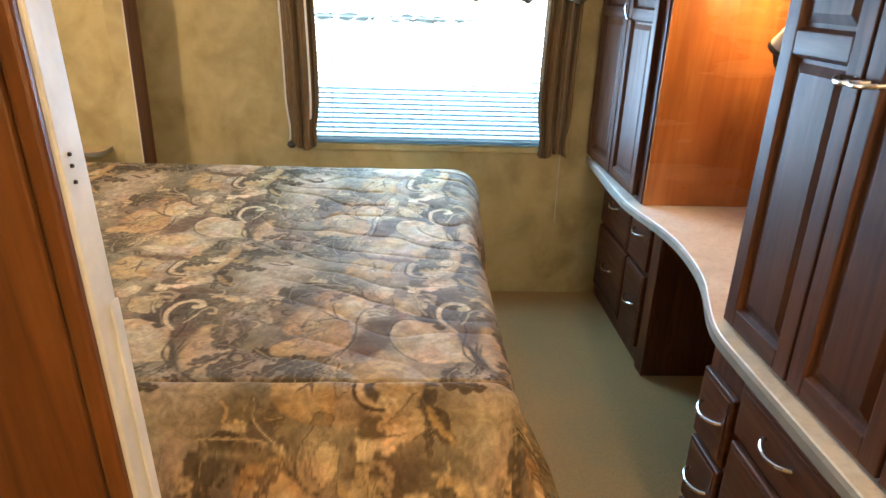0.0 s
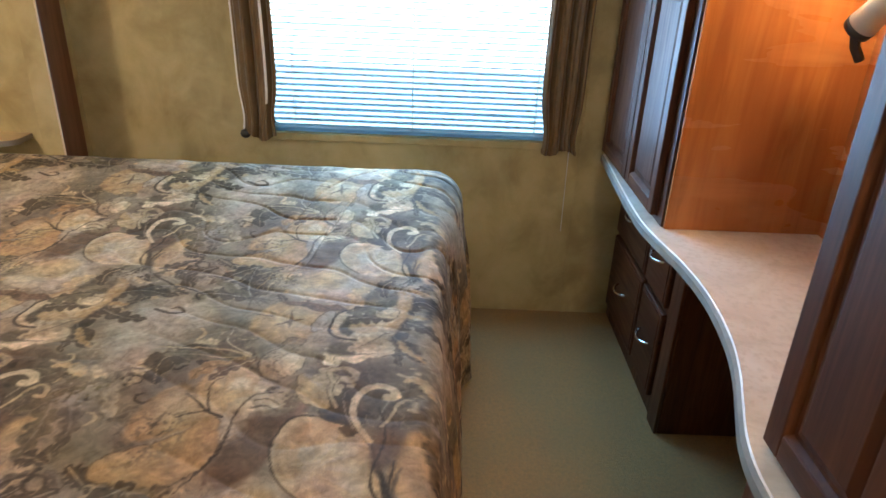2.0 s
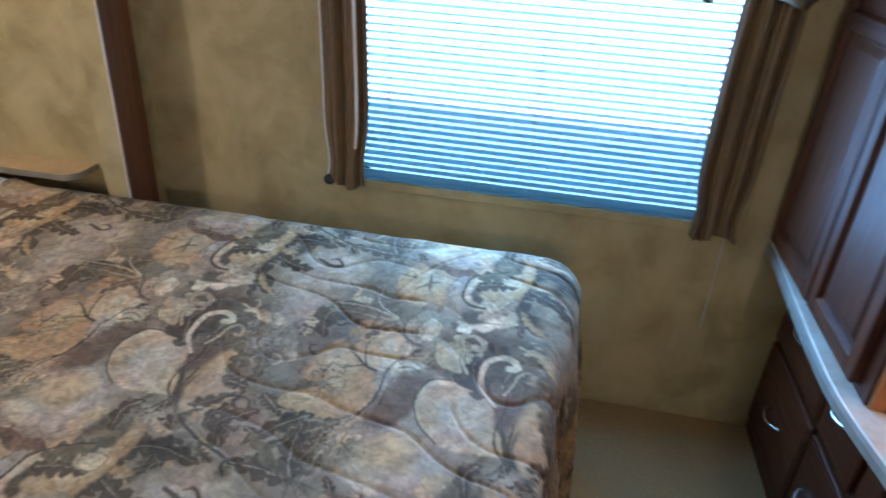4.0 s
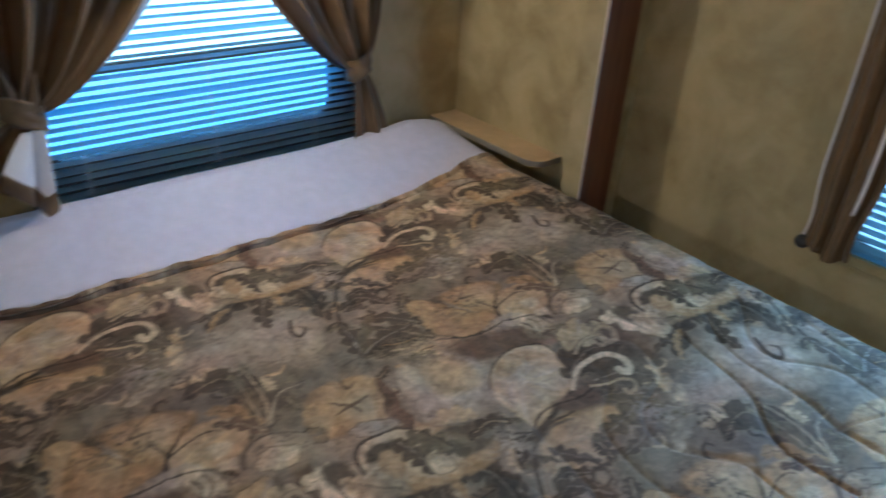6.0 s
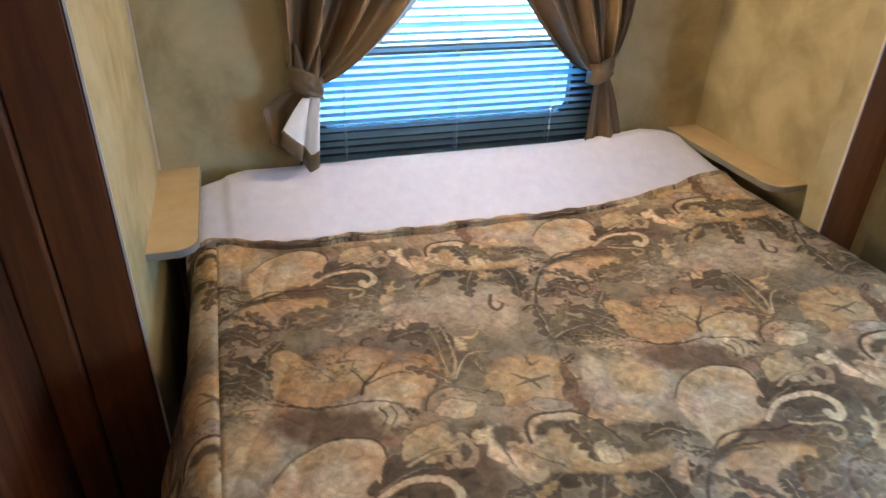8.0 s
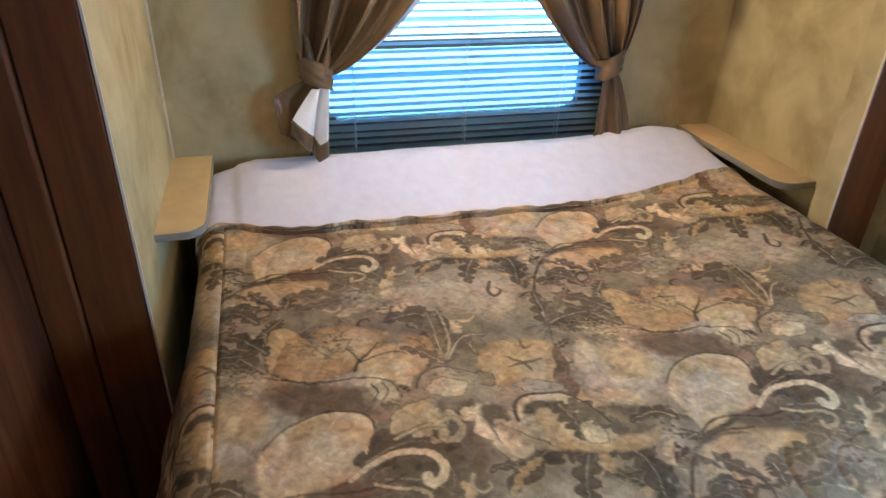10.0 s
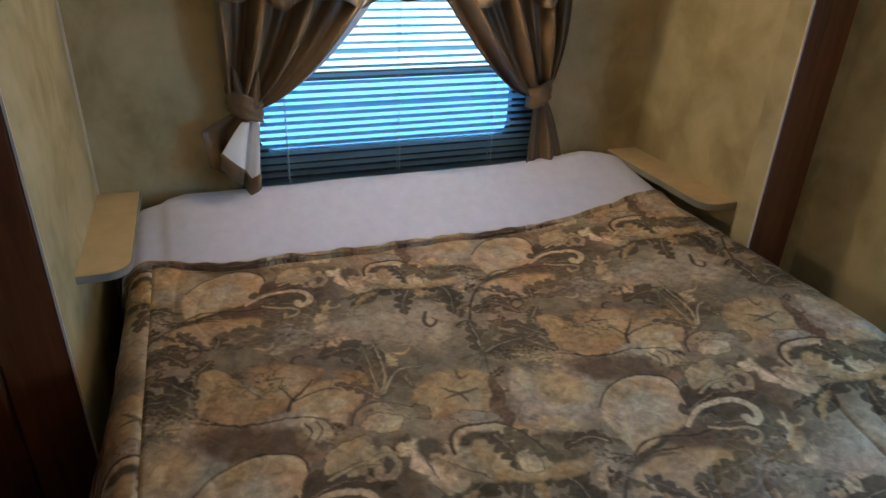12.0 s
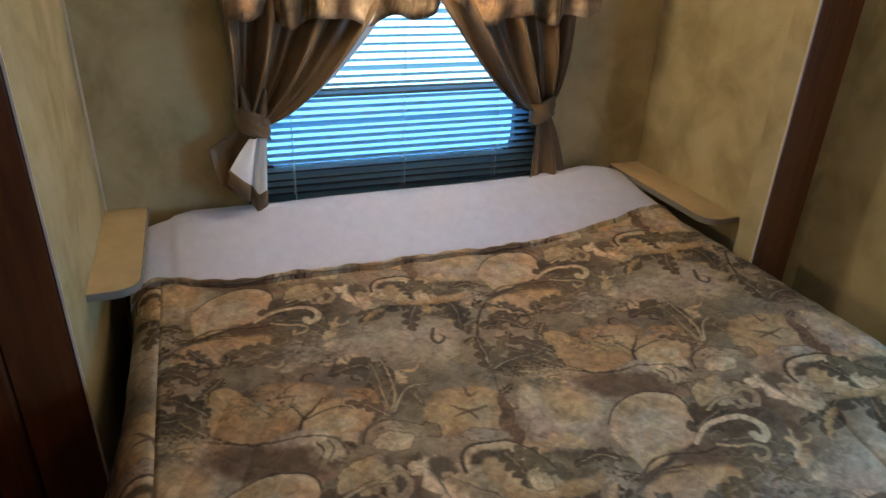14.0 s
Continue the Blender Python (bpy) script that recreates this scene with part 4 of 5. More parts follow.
leaf([(0.255, 0.616), (0.283, 0.662), (0.32, 0.709)], 0.02, 4, OLIVE)
blob([(0.241, 0.67), (0.274, 0.681), (0.278, 0.716), (0.239, 0.71)], SAND, CREAM_T, soft=0.004, line=0.001)
stroke([(0.141, 0.638), (0.151, 0.595), (0.183, 0.576), (0.241, 0.584), (0.276, 0.619), (0.3, 0.675)], 0.0035, 0.0016, INK)
# grey banded leaf
blob([(-0.013, 0.509), (0.005, 0.474), (0.057, 0.465), (0.105, 0.492), (0.105, 0.53), (0.039, 0.533)], GREY, SAND, soft=0.004)
blob([(0.007, 0.515), (0.039, 0.493), (0.087, 0.516), (0.067, 0.549), (0.017, 0.541)], SAND, CREAM_T, soft=0.004, line=0.001)
lace([(-0.006, 0.503), (0.018, 0.465), (0.088, 0.475), (0.092, 0.498), (0.029, 0.49)], DUSK)
stroke([(-0.012, 0.514), (0.006, 0.478), (0.057, 0.464), (0.109, 0.498)], 0.002, 0.001, INK)
# cream leaf and brown antlers
blob([(-0.07, 0.572), (-0.036, 0.551), (0.014, 0.552), (-0.004, 0.593), (-0.035, 0.613), (-0.078, 0.616)], PEACH, SAND, soft=0.004, line=0.001)
blob([(-0.019, 0.588), (0.013, 0.558), (0.004, 0.595), (-0.02, 0.614)], BLUSH, BLUSH, soft=0.005)
blob([(0.013, 0.555), (0.07, 0.573), (0.065, 0.628), (0.033, 0.67), (-0.03, 0.657)], BROWN, BROWN, soft=0.012, alpha=0.55)
leaf([(-0.032, 0.624), (0.013, 0.598), (0.05, 0.61)], 0.016, 4, SAND)
leaf([(0.099, 0.679), (0.082, 0.606), (0.05, 0.61)], 0.022, 3, CREAM_T, vein=DUSK)
blob([(0.088, 0.586), (0.127, 0.594), (0.129, 0.635), (0.09, 0.643)], DUSK, OLIVE, soft=0.006)
leaf([(0.179, 0.704), (0.134, 0.664), (0.101, 0.626)], 0.016, 5, SAND, vein=INK)
# further petals and leaves between the large motifs
leaf([(-0.119, 0.252), (-0.057, 0.228), (-0.011, 0.242)], 0.01, 4, GREY)
blob([(0.335, 0.451), (0.372, 0.481), (0.33, 0.542), (0.305, 0.516)], PALE, CREAM_T, soft=0.006, alpha=0.8)
leaf([(0.376, 0.639), (0.343, 0.612), (0.293, 0.62)], 0.014, 4, SAND)
leaf([(0.417, 0.69), (0.381, 0.671), (0.328, 0.684)], 0.014, 4, DARK_T, vein=SAND)
blob([(-0.085, 0.657), (-0.039, 0.657), (0.003, 0.676), (0.023, 0.704), (-0.024, 0.712), (-0.082, 0.688)], DARK_T, DUSK, soft=0.006, alpha=0.9)
# lace patches of the ground
lace([(-0.378, 0.387), (-0.287, 0.415), (-0.279, 0.492), (-0.314, 0.508), (-0.36, 0.466)], SAND)
lace([(0.06, 0.134), (0.113, 0.137), (0.092, 0.228), (0.039, 0.235)], PALE)
lace([(0.353, 0.72), (0.413, 0.696), (0.405, 0.763), (0.351, 0.797)], PALE)
lace([(0.681, 0.791), (0.745, 0.803), (0.691, 0.872), (0.638, 0.852)], PALE)
blob([(-0.373, 0.476), (-0.306, 0.483), (-0.271, 0.548), (-0.305, 0.587), (-0.38, 0.562)], SAND, PEACH, soft=0.012, alpha=0.9)
# pale scrolls over all
stroke([(0.582, 0.7), (0.625, 0.671), (0.67, 0.66), (0.713, 0.672), (0.731, 0.703), (0.721, 0.729), (0.702, 0.733), (0.699, 0.719)], 0.0041, 0.0078, CREAM_T, rim=1)
stroke([(0.619, 0.715), (0.647, 0.728), (0.676, 0.739), (0.695, 0.756), (0.685, 0.773), (0.664, 0.774), (0.666, 0.76)], 0.003, 0.0041, SAND, rim=1)
stroke([(0.667, 0.63), (0.707, 0.613), (0.746, 0.616), (0.754, 0.638), (0.732, 0.654), (0.727, 0.644)], 0.003, 0.0043, SAND, rim=1)
stroke([(-0.001, 0.614), (0.031, 0.604), (0.043, 0.628), (0.026, 0.653), (0.005, 0.649), (0.009, 0.634)], 0.0041, 0.0081, SAND, rim=1)

# rosy and bluish clouds and a stipple over all
rosy, bluish = np.clip(tile_noise(5, 30, 12) - 0.55, 0, 1)[:, :, None] * 1.2, np.clip(tile_noise(6, 30, 13) - 0.55, 0, 1)[:, :, None] * 1.2
INKS = INKS * (1 - rosy * (0.0, 0.20, 0.20)) * (1 - bluish * (0.26, 0.16, 0.0))
INKS = INKS * (1 - 0.16 * SPECK * np.clip(FADE - 0.45, 0, 1) * 3)[:, :, None]
INKS = np.clip(1.17 * INKS ** 1.08 * (0.88 + 0.24 * GRAIN)[:, :, None] * (1.04, 1.0, 0.90), 0.01, 0.9)


def print_fields(me, a, b, off=(0.0, 0.0)):
    """Lay the print on a mesh: a, b are the cloth's own coordinates in metres."""
    u = ((b - B_ORIGIN) / TB + off[0]) % 1.0 * NB - 0.5
    v = ((a - A_ORIGIN) / TA + off[1]) % 1.0 * NA - 0.5
    i0, j0 = np.floor(v).astype(int), np.floor(u).astype(int)
    fi, fj = (v - i0)[..., None], (u - j0)[..., None]
    i1, j1 = (i0 + 1) % NA, (j0 + 1) % NB
    i0, j0 = i0 % NA, j0 % NB
    c = INKS[i0, j0] * (1 - fi) * (1 - fj) + INKS[i1, j0] * fi * (1 - fj) + INKS[i0, j1] * (1 - fi) * fj + INKS[i1, j1] * fi * fj
    at = me.attributes.new("dye", 'FLOAT_VECTOR', 'POINT')
    at.data.foreach_set("vector", c.astype(np.float32).ravel())
    at = me.attributes.new("cloth", 'FLOAT_VECTOR', 'POINT')
    at.data.foreach_set("vector", np.stack([a, b, a * 0], -1).astype(np.float32).ravel())


def make_print():
    m = Nodes("floral_print", 0.72, 0, 0.14)

    def attr(name):
        n = m.t.nodes.new("ShaderNodeAttribute")
        n.attribute_name = name
        return n.outputs["Vector"]

    cloth = attr("cloth")
    n1, n3 = m.noise(5.2, 5, 0.6, cloth, 0.8), m.noise(38, 5, 0.65, cloth, 0.6)
    fine = m.noise(420, 2, 0.5, cloth)
    c = m.mix(1.0, attr("dye"), m.ramp(n3, (0.34, 0.72), (0.66, 1.28)), 'MULTIPLY')
    c = m.mix(m.ramp(n1, (0.42, 0.0), (0.66, 0.14)), c, (0.34, 0.235, 0.165))
    c = m.mix(m.ramp(fine, (0.35, 0.18), (0.6, 0.0)), c, (0.08, 0.06, 0.04))
    m.colour(c)
    m.bump(m.math('ADD', fine, m.math('MULTIPLY', n3, 1.5)), 0.15, 0.0012)
    return m.mat


PRINT = make_print()


def valance(name, horizontal, at, a0, a1, zb, zt, split, label):
    """A gathered valance with a ruffled lower edge, in two swags that part at split."""
    w = empty(name, *(((a0 + a1) / 2, at - 0.08) if horizontal else (at + 0.08, (a0 + a1) / 2)), zb, label, "valance")
    for k, (s0, s1) in enumerate(((a0, split), (split + 0.03, a1))):
        nu, nv = 130, 16
        U, V = np.linspace(0, 1, nu), np.linspace(0, 1, nv)
        A = s0 + (s1 - s0) * U
        P = np.zeros((nv, nu, 3))
        lift = 0.055 * (np.clip((U - 0.86) / 0.14, 0, 1) ** 2 if k == 0 else np.clip((0.16 - U) / 0.16, 0, 1) ** 2)
        wave = 0.012 * np.sin(A * 31 + k) + 0.008 * np.sin(A * 57)
        for i in range(nv):
            out = 0.120 + 0.022 * (1 - V[i]) * np.sin(A * 62 + 0.8 * np.sin(A * 17)) + 0.010 * (1 - V[i]) * np.sin(A * 23)
            z = zb + wave * (1 - V[i]) + lift * (1 - V[i]) + (zt - zb) * V[i]
            P[i] = np.stack([A, at - out, z], -1) if horizontal else np.stack([at + out, A, z], -1)
        ob = grid_mesh("swag", P, PRINT, w, "floral printed swag with ruffled hem", thick=0.003)
        print_fields(ob.data, P[:, :, 2].ravel(), np.tile(A, nv))
    return w


valance("valance", False, HX, 2.005, 3.125, 1.272, 1.56, 2.60, "floral printed ruffled valance over the bed head window")
valance("valance", True, WY, -0.26, 1.03, 1.385, 1.64, 0.40, "floral printed ruffled valance over the wide window")


# ---------------- bed ----------------
BX, BY0, BY1, BZ, BR = 0.438, 1.765, 3.265, 0.660, 0.06     # quilt's flat part ends here; radius of its edge


def lattice(seed, n=64):
    return np.random.RandomState(seed).rand(n, n)


def smooth_noise(a, b, scale, seed):
    g = lattice(seed)
    n = g.shape[0]
    u, v = a * scale + 31.7, b * scale + 17.3
    i, j = np.floor(u).astype(int), np.floor(v).astype(int)
    fu, fv = u - i, v - j
    fu, fv = fu * fu * (3 - 2 * fu), fv * fv * (3 - 2 * fv)
    return (g[i % n, j % n] * (1 - fu) * (1 - fv) + g[(i + 1) % n, j % n] * fu * (1 - fv) + g[i % n, (j + 1) % n] * (1 - fu) * fv + g[(i + 1) % n, (j + 1) % n] * fu * fv)


def fold_x(y):
    """Where the quilt ends towards the bed head."""
    return np.interp(y, (1.70, 1.80, 1.95, 2.90, 3.12, 3.33), (-1.200, -1.190, -1.138, -1.136, -1.160, -1.200)) + 0.004 * np.sin(y * 17) + 0.003 * np.sin(y * 41)


def drape(a, b, x_lo, x_hi, y_lo, y_hi, top, r, floor, flare):
    """Lay the flat cloth point (a, b) over a rounded block: returns place and outward normal."""
    xi, yi = np.clip(a, x_lo, x_hi), np.clip(b, y_lo, y_hi)
    ox, oy = a - xi, b - yi
    m = np.maximum(np.abs(ox), np.abs(oy))
    n = np.hypot(ox, oy) + 1e-9
    ux, uy = ox / n, oy / n
    q = r * math.pi / 2
    th = np.clip(m / r, 0, math.pi / 2)
    drop = np.clip(m - q, 0, None)
    drop = np.minimum(drop, top - r - floor)
    along_edge = a * np.abs(uy) + b * np.abs(ux) + np.arctan2(uy, ux) * 0.35
    wave = (0.012 * np.sin(along_edge * 19) + 0.009 * np.sin(along_edge * 41 + 1.0)) * np.clip(drop / 0.3, 0, 1)
    out = r * np.sin(th) + flare * 0.32 * (1 - np.exp(-drop / 0.32)) + wave
    z = top - r * (1 - np.cos(th)) - drop
    nz = np.cos(th)
    side = np.sin(th)
    return np.stack([xi + ux * out, yi + uy * out, z], -1), np.stack([ux * side, uy * side, nz], -1)


SIDE_A, SIDE_B = 0.10, 0.58      # how the print is shifted on the panel towards the door


def build_quilt():
    step = 0.0031
    B = np.concatenate([np.arange(BY0 - 0.70, BY0 - 0.12, 0.009), np.arange(BY0 - 0.12, BY1 + 0.12, step), np.arange(BY1 + 0.12, BY1 + 0.66, 0.02)])
    top_n = 530
    S = np.concatenate([np.linspace(0, 1, top_n), 1 + (np.arange(BX + 0.011, BX + 0.70, 0.0095) - BX)])
    b = np.tile(B[None, :], (len(S), 1))
    fx = fold_x(b)
    s = S[:, None]
    a = np.where(s <= 1, fx + (BX - fx) * np.minimum(s, 1), BX + (s - 1))
    P, N = drape(a, b, -9, BX, BY0, BY1, BZ, BR, 0.015, np.where(b < BY0, np.interp(a, (-1.0, -0.4), (0.16, 0.62)), 0.20))
    # stitched channels: wandering lines with padded cloth between
    w1 = smooth_noise(a, b, 6.0, 1) - 0.5
    w2 = smooth_noise(a, b, 4.5, 2) - 0.5
    u = (a * 0.30 + b * 0.95) / 0.115 + 1.7 * w1
    v = (a * 0.80 - b * 0.60) / 0.20 + 1.7 * w2
    line1 = np.abs(np.sin(math.pi * u)) * 0.037
    line2 = np.abs(np.sin(math.pi * v)) * 0.076
    crease = np.exp(-(line1 / 0.0055) ** 2) * np.clip((smooth_noise(a, b, 5.0, 12) - 0.30) / 0.15, 0, 1) + 0.9 * np.exp(-(line2 / 0.0055) ** 2) * np.clip((smooth_noise(a, b, 4.0, 9) - 0.42) / 0.12, 0, 1)
    pad = (np.abs(np.sin(math.pi * u)) ** 0.55) * (0.55 + 0.45 * np.abs(np.sin(math.pi * v)) ** 0.5)
    soft = smooth_noise(a, b, 2.6, 3) - 0.5
    small = smooth_noise(a, b, 26, 4) - 0.5
    h = 0.0032 * pad - 0.0050 * np.minimum(crease, 1.2) * (0.10 + 0.90 * np.clip((a + 0.35) / 0.5, 0, 1) * np.clip((b - 2.3) / 0.6, 0, 1)) + 0.010 * soft + 0.003 * small
    far = np.clip((b - 2.75) / 0.5, 0, 1)
    h = h + 0.050 * far * far * (3 - 2 * far) * np.clip((BY1 + 0.25 - b) / 0.25, 0, 1)
    h = h + 0.012 * np.clip(1 - (a - fx) / 0.10, 0, 1) ** 2
    h = h - 0.014 * np.exp(-((a - fx - 0.013) / 0.005) ** 2)
    seam = np.exp(-((b - 1.772) / 0.004) ** 2)
    h = h - 0.004 * seam
    P = P + N * h[:, :, None]
    spread = empty("bedspread", 0, 2.5, BZ, "quilted floral bedspread in taupe, cream and ochre over the bed", "bedspread")
    k1, k2 = int(np.searchsorted(B, 1.772)), int(np.searchsorted(B, BY1 + 0.10))
    kf = top_n + 9
    for name, r0, r1, c0, c1 in (("side_panel", 0, len(S), 0, k1 + 1), ("top_panel", 0, kf + 1, k1, k2 + 1), ("foot_panel", kf, len(S), k1, k2 + 1), ("side_panel", 0, len(S), k2, len(B))):
        ob = grid_mesh(name, P[r0:r1, c0:c1], PRINT, spread)
        sh = SIDE_B if c0 == 0 else 0.0
        print_fields(ob.data, (a[r0:r1, c0:c1] + (SIDE_A if c0 == 0 else 0.0)).ravel(), (b[r0:r1, c0:c1] + sh).ravel())
    return spread


SPREAD = build_quilt()


def build_blanket():
    """The white blanket and the pillow bulge under it at the bed head."""
    B = np.linspace(BY0 - 0.24, BY1 + 0.24, 200)
    S = np.linspace(0, 1, 110)
    b = np.tile(B[None, :], (len(S), 1))
    s = S[:, None]
    a = fold_x(b) + 0.02 + (-1.50 - fold_x(b) - 0.02) * s
    P, N = drape(np.maximum(a, -1.455), b, -1.455, 9, BY0 - 0.012, BY1 + 0.038, BZ + 0.006, 0.065, 0.30, 0.02)
    bulge = 0.078 * np.clip((s - 0.1) / 0.75, 0, 1) ** 1.1
    edge = np.clip(1 - np.maximum(0, np.maximum(BY0 + 0.10 - b, b - BY1 + 0.10)) / 0.24, 0, 1) ** 0.7
    P[:, :, 2] += 0.034 * np.clip((b - 2.75) / 0.5, 0, 1) ** 2 * (b < BY1 + 0.1)
    P[:, :, 2] += bulge * edge + 0.006 * (smooth_noise(a, b, 5, 7) - 0.5)
    P[:, :, 2] -= 0.02 * np.clip(1 - s / 0.12, 0, 1)
    back = np.clip((s - 0.93) / 0.07, 0, 1)
    P[:, :, 0] = np.minimum(P[:, :, 0], a)
    P[:, :, 2] -= 0.05 * back ** 2
    seam = np.exp(-((b - 1.80) / 0.004) ** 2)
    P[:, :, 2] -= 0.006 * seam + 0.007 * np.clip((1.806 - b) / 0.008, 0, 1)
    ob = grid_mesh("blanket", P, SHEET)
    return tagged(ob, "plain white blanket smoothed over the pillows at the bed head", "blanket")


build_blanket()


def build_hem():
    """The rolled hem where the bedspread is turned back."""
    B = np.linspace(BY0 - 0.055, BY1 + 0.055, 220)
    P = np.zeros((10, len(B), 3))
    fx = fold_x(B)
    base, _ = drape(fx, B, -9, BX, BY0, BY1, BZ, BR, 0.015, 0.10)
    for i in range(10):
        t = 2 * math.pi * i / 9
        r = 0.0052 + 0.0008 * np.sin(B * 37) + 0.0015 * np.sin(B * 90)
        P[i, :, 0] = base[:, 0] + 0.004 + r * 1.3 * np.cos(t)
        P[i, :, 1] = base[:, 1]
        P[i, :, 2] = base[:, 2] + 0.015 + 0.036 * np.clip((B - 2.75) / 0.5, 0, 1) ** 2 + r * np.sin(t)
    ob = grid_mesh("piped_hem", P, PRINT, SPREAD)
    print_fields(ob.data, P[:, :, 0].ravel() + np.repeat(np.arange(10) * 0.004, len(B)), np.tile(B * 1.0, 10))
    return tagged(ob, "rolled piped hem turned back at the bed head")


build_hem()
base = empty("bed", -0.4, 2.52, 0, "low box bed base with mattress under the bedspread", "bed")
# base box in near-black, under-bed shade put into its colour
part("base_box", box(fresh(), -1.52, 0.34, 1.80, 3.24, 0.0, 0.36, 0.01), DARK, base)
part("mattress", box(fresh(), -1.52, 0.43, 1.745, 3.295, 0.362, 0.652, 0.05, 4), SHEET, base)


# shelves beside the pillows
def corner_shelf(y_wall, inward, depth, x_end, label):
    c = empty("bed_shelf", HX, y_wall, 0.70, label, "shelf", "shelves beside the pillows")
    for name, z0, z1, mat, grow in (("shelf_board", 0.722, 0.742, SHELFWOOD, 0.0), ("edge_strip", 0.7225, 0.7405, EDGE, 0.0025)):
        bm = fresh()
        r = 0.055
        y1 = y_wall + inward * (depth + grow)
        x1 = x_end + grow
        ring = [(HX + 0.001, y_wall), (HX + 0.001, y1)]
        ring += [(x1 - r + r * math.sin(k / 8 * math.pi / 2), y1 - inward * r * (1 - math.cos(k / 8 * math.pi / 2))) for k in range(9)]
        ring += [(x1, y_wall)]
        lo = [bm.verts.new((x, y, z0)) for x, y in ring]
        hi = [bm.verts.new((x, y, z1)) for x, y in ring]
        bm.faces.new(lo)
        bm.faces.new(hi)
        for k in range(len(ring)):
            n = (k + 1) % len(ring)
            bm.faces.new((lo[k], lo[n], hi[n], hi[k]))
        bmesh.ops.recalc_face_normals(bm, faces=bm.faces)
        part(name, bm, mat, c)
    return c


corner_shelf(N0, 1, 0.112, -1.040, "pale wood laminate shelf with rounded corner beside the bed")
corner_shelf(3.44, -1, 0.118, -1.00, "narrow pale wood laminate shelf fixed above the bed edge")


# ---------------- cabinets along the opposite side ----------------
def ring_panel(bm, x, y0, y1, z0, z1, inset, depth):
    """A raised panel sunk into a door front at x, facing towards low x."""
    steps = ((0.0, 0.0), (0.006, depth), (inset, depth), (inset + 0.018, 0.002))
    rings = []
    for d, s in steps:
        rings.append([bm.verts.new((x + s, y, z)) for y, z in ((y0 + d, z0 + d), (y1 - d, z0 + d), (y1 - d, z1 - d), (y0 + d, z1 - d))])
    for a, b in zip(rings, rings[1:]):
        for k in range(4):
            bm.faces.new((a[k], a[(k + 1) % 4], b[(k + 1) % 4], b[k]))
    bm.faces.new(rings[-1])
    bmesh.ops.recalc_face_normals(bm, faces=bm.faces)
    return bm


def panel_door(parent, x, y0, y1, z0, z1, mids=(), stile=0.042, knob=None):
    """A frame and panel door, 20 mm thick, in front of x."""
    d = part("door", box(fresh(), x - 0.006, x - 0.001, y0, y1, z0, z1), CHERRY, parent)
    xf = x - 0.022
    for a, b in ((y0, y0 + stile), (y1 - stile, y1)):
        o = part("stile", box(fresh(), xf, x - 0.005, a, b, z0, z1, 0.003), CHERRY, d)
        o.matrix_parent_inverse = Matrix.Identity(4)
    edges = [(z0, z0 + stile)] + [(m - stile / 2, m + stile / 2) for m in mids] + [(z1 - stile, z1)]
    for a, b in edges:
        o = part("rail", box(fresh(), xf + 0.0005, x - 0.005, y0 + stile, y1 - stile, a, b, 0.003), CHERRY_Y, d)
        o.matrix_parent_inverse = Matrix.Identity(4)
    for (_, lo), (hi, _) in zip(edges, edges[1:]):
        o = part("panel", ring_panel(fresh(), xf + 0.004, y0 + stile, y1 - stile, lo, hi, 0.014, 0.010), CHERRY, d)
        o.matrix_parent_inverse = Matrix.Identity(4)
    if knob:
        o = part("handle", arc_pull(x - 0.022, knob[0], knob[1], 0.09, True), CHROME, d, "brushed nickel bow handle")
        o.matrix_parent_inverse = Matrix.Identity(4)
    return d


def arc_pull(x, y, z, length, upright=False):
    pts = []
    for k in range(15):
        t = k / 14
        s = (t - 0.5) * length
        bow = 0.026 * math.sin(math.pi * t) ** 0.55
        pts.append((x - bow, y, z + s) if upright else (x - bow, y + s, z - 0.006 * math.sin(math.pi * t)))
    return tube(fresh(), pts, 0.0048, 9)


def drawer(parent, x, y0, y1, z0, z1, pull=True):
    d = part("drawer_front", box(fresh(), x - 0.020, x - 0.001, y0, y1, z0, z1, 0.006, 3), CHERRY_Y, parent)
    o = part("lip", box(fresh(), x - 0.0225, x - 0.0195, y0 + 0.014, y1 - 0.014, z0 + 0.014, z1 - 0.014, 0.001), CHERRY_Y, d)
    o.matrix_parent_inverse = Matrix.Identity(4)
    if pull:
        o = part("handle", arc_pull(x - 0.0225, (y0 + y1) / 2, (z0 + z1) / 2 + 0.01, 0.10), CHROME, d, "brushed nickel bow handle")
        o.matrix_parent_inverse = Matrix.Identity(4)
    return d


CT, CB = 0.705, 0.678     # worktop


def front_x(y):
    """The worktop's wavy front edge."""
    ys = [0.95, 1.90, 1.945, 2.0, 2.08, 2.2, 2.35, 2.5, 2.65, 2.78, 2.90, 3.1, 3.6]
    xs = [0.962, 0.966, 0.970, 0.990, 1.018, 1.060, 1.087, 1.098, 1.089, 1.067, 1.054, 1.060, 1.090]
    return float(np.interp(y, ys, xs))


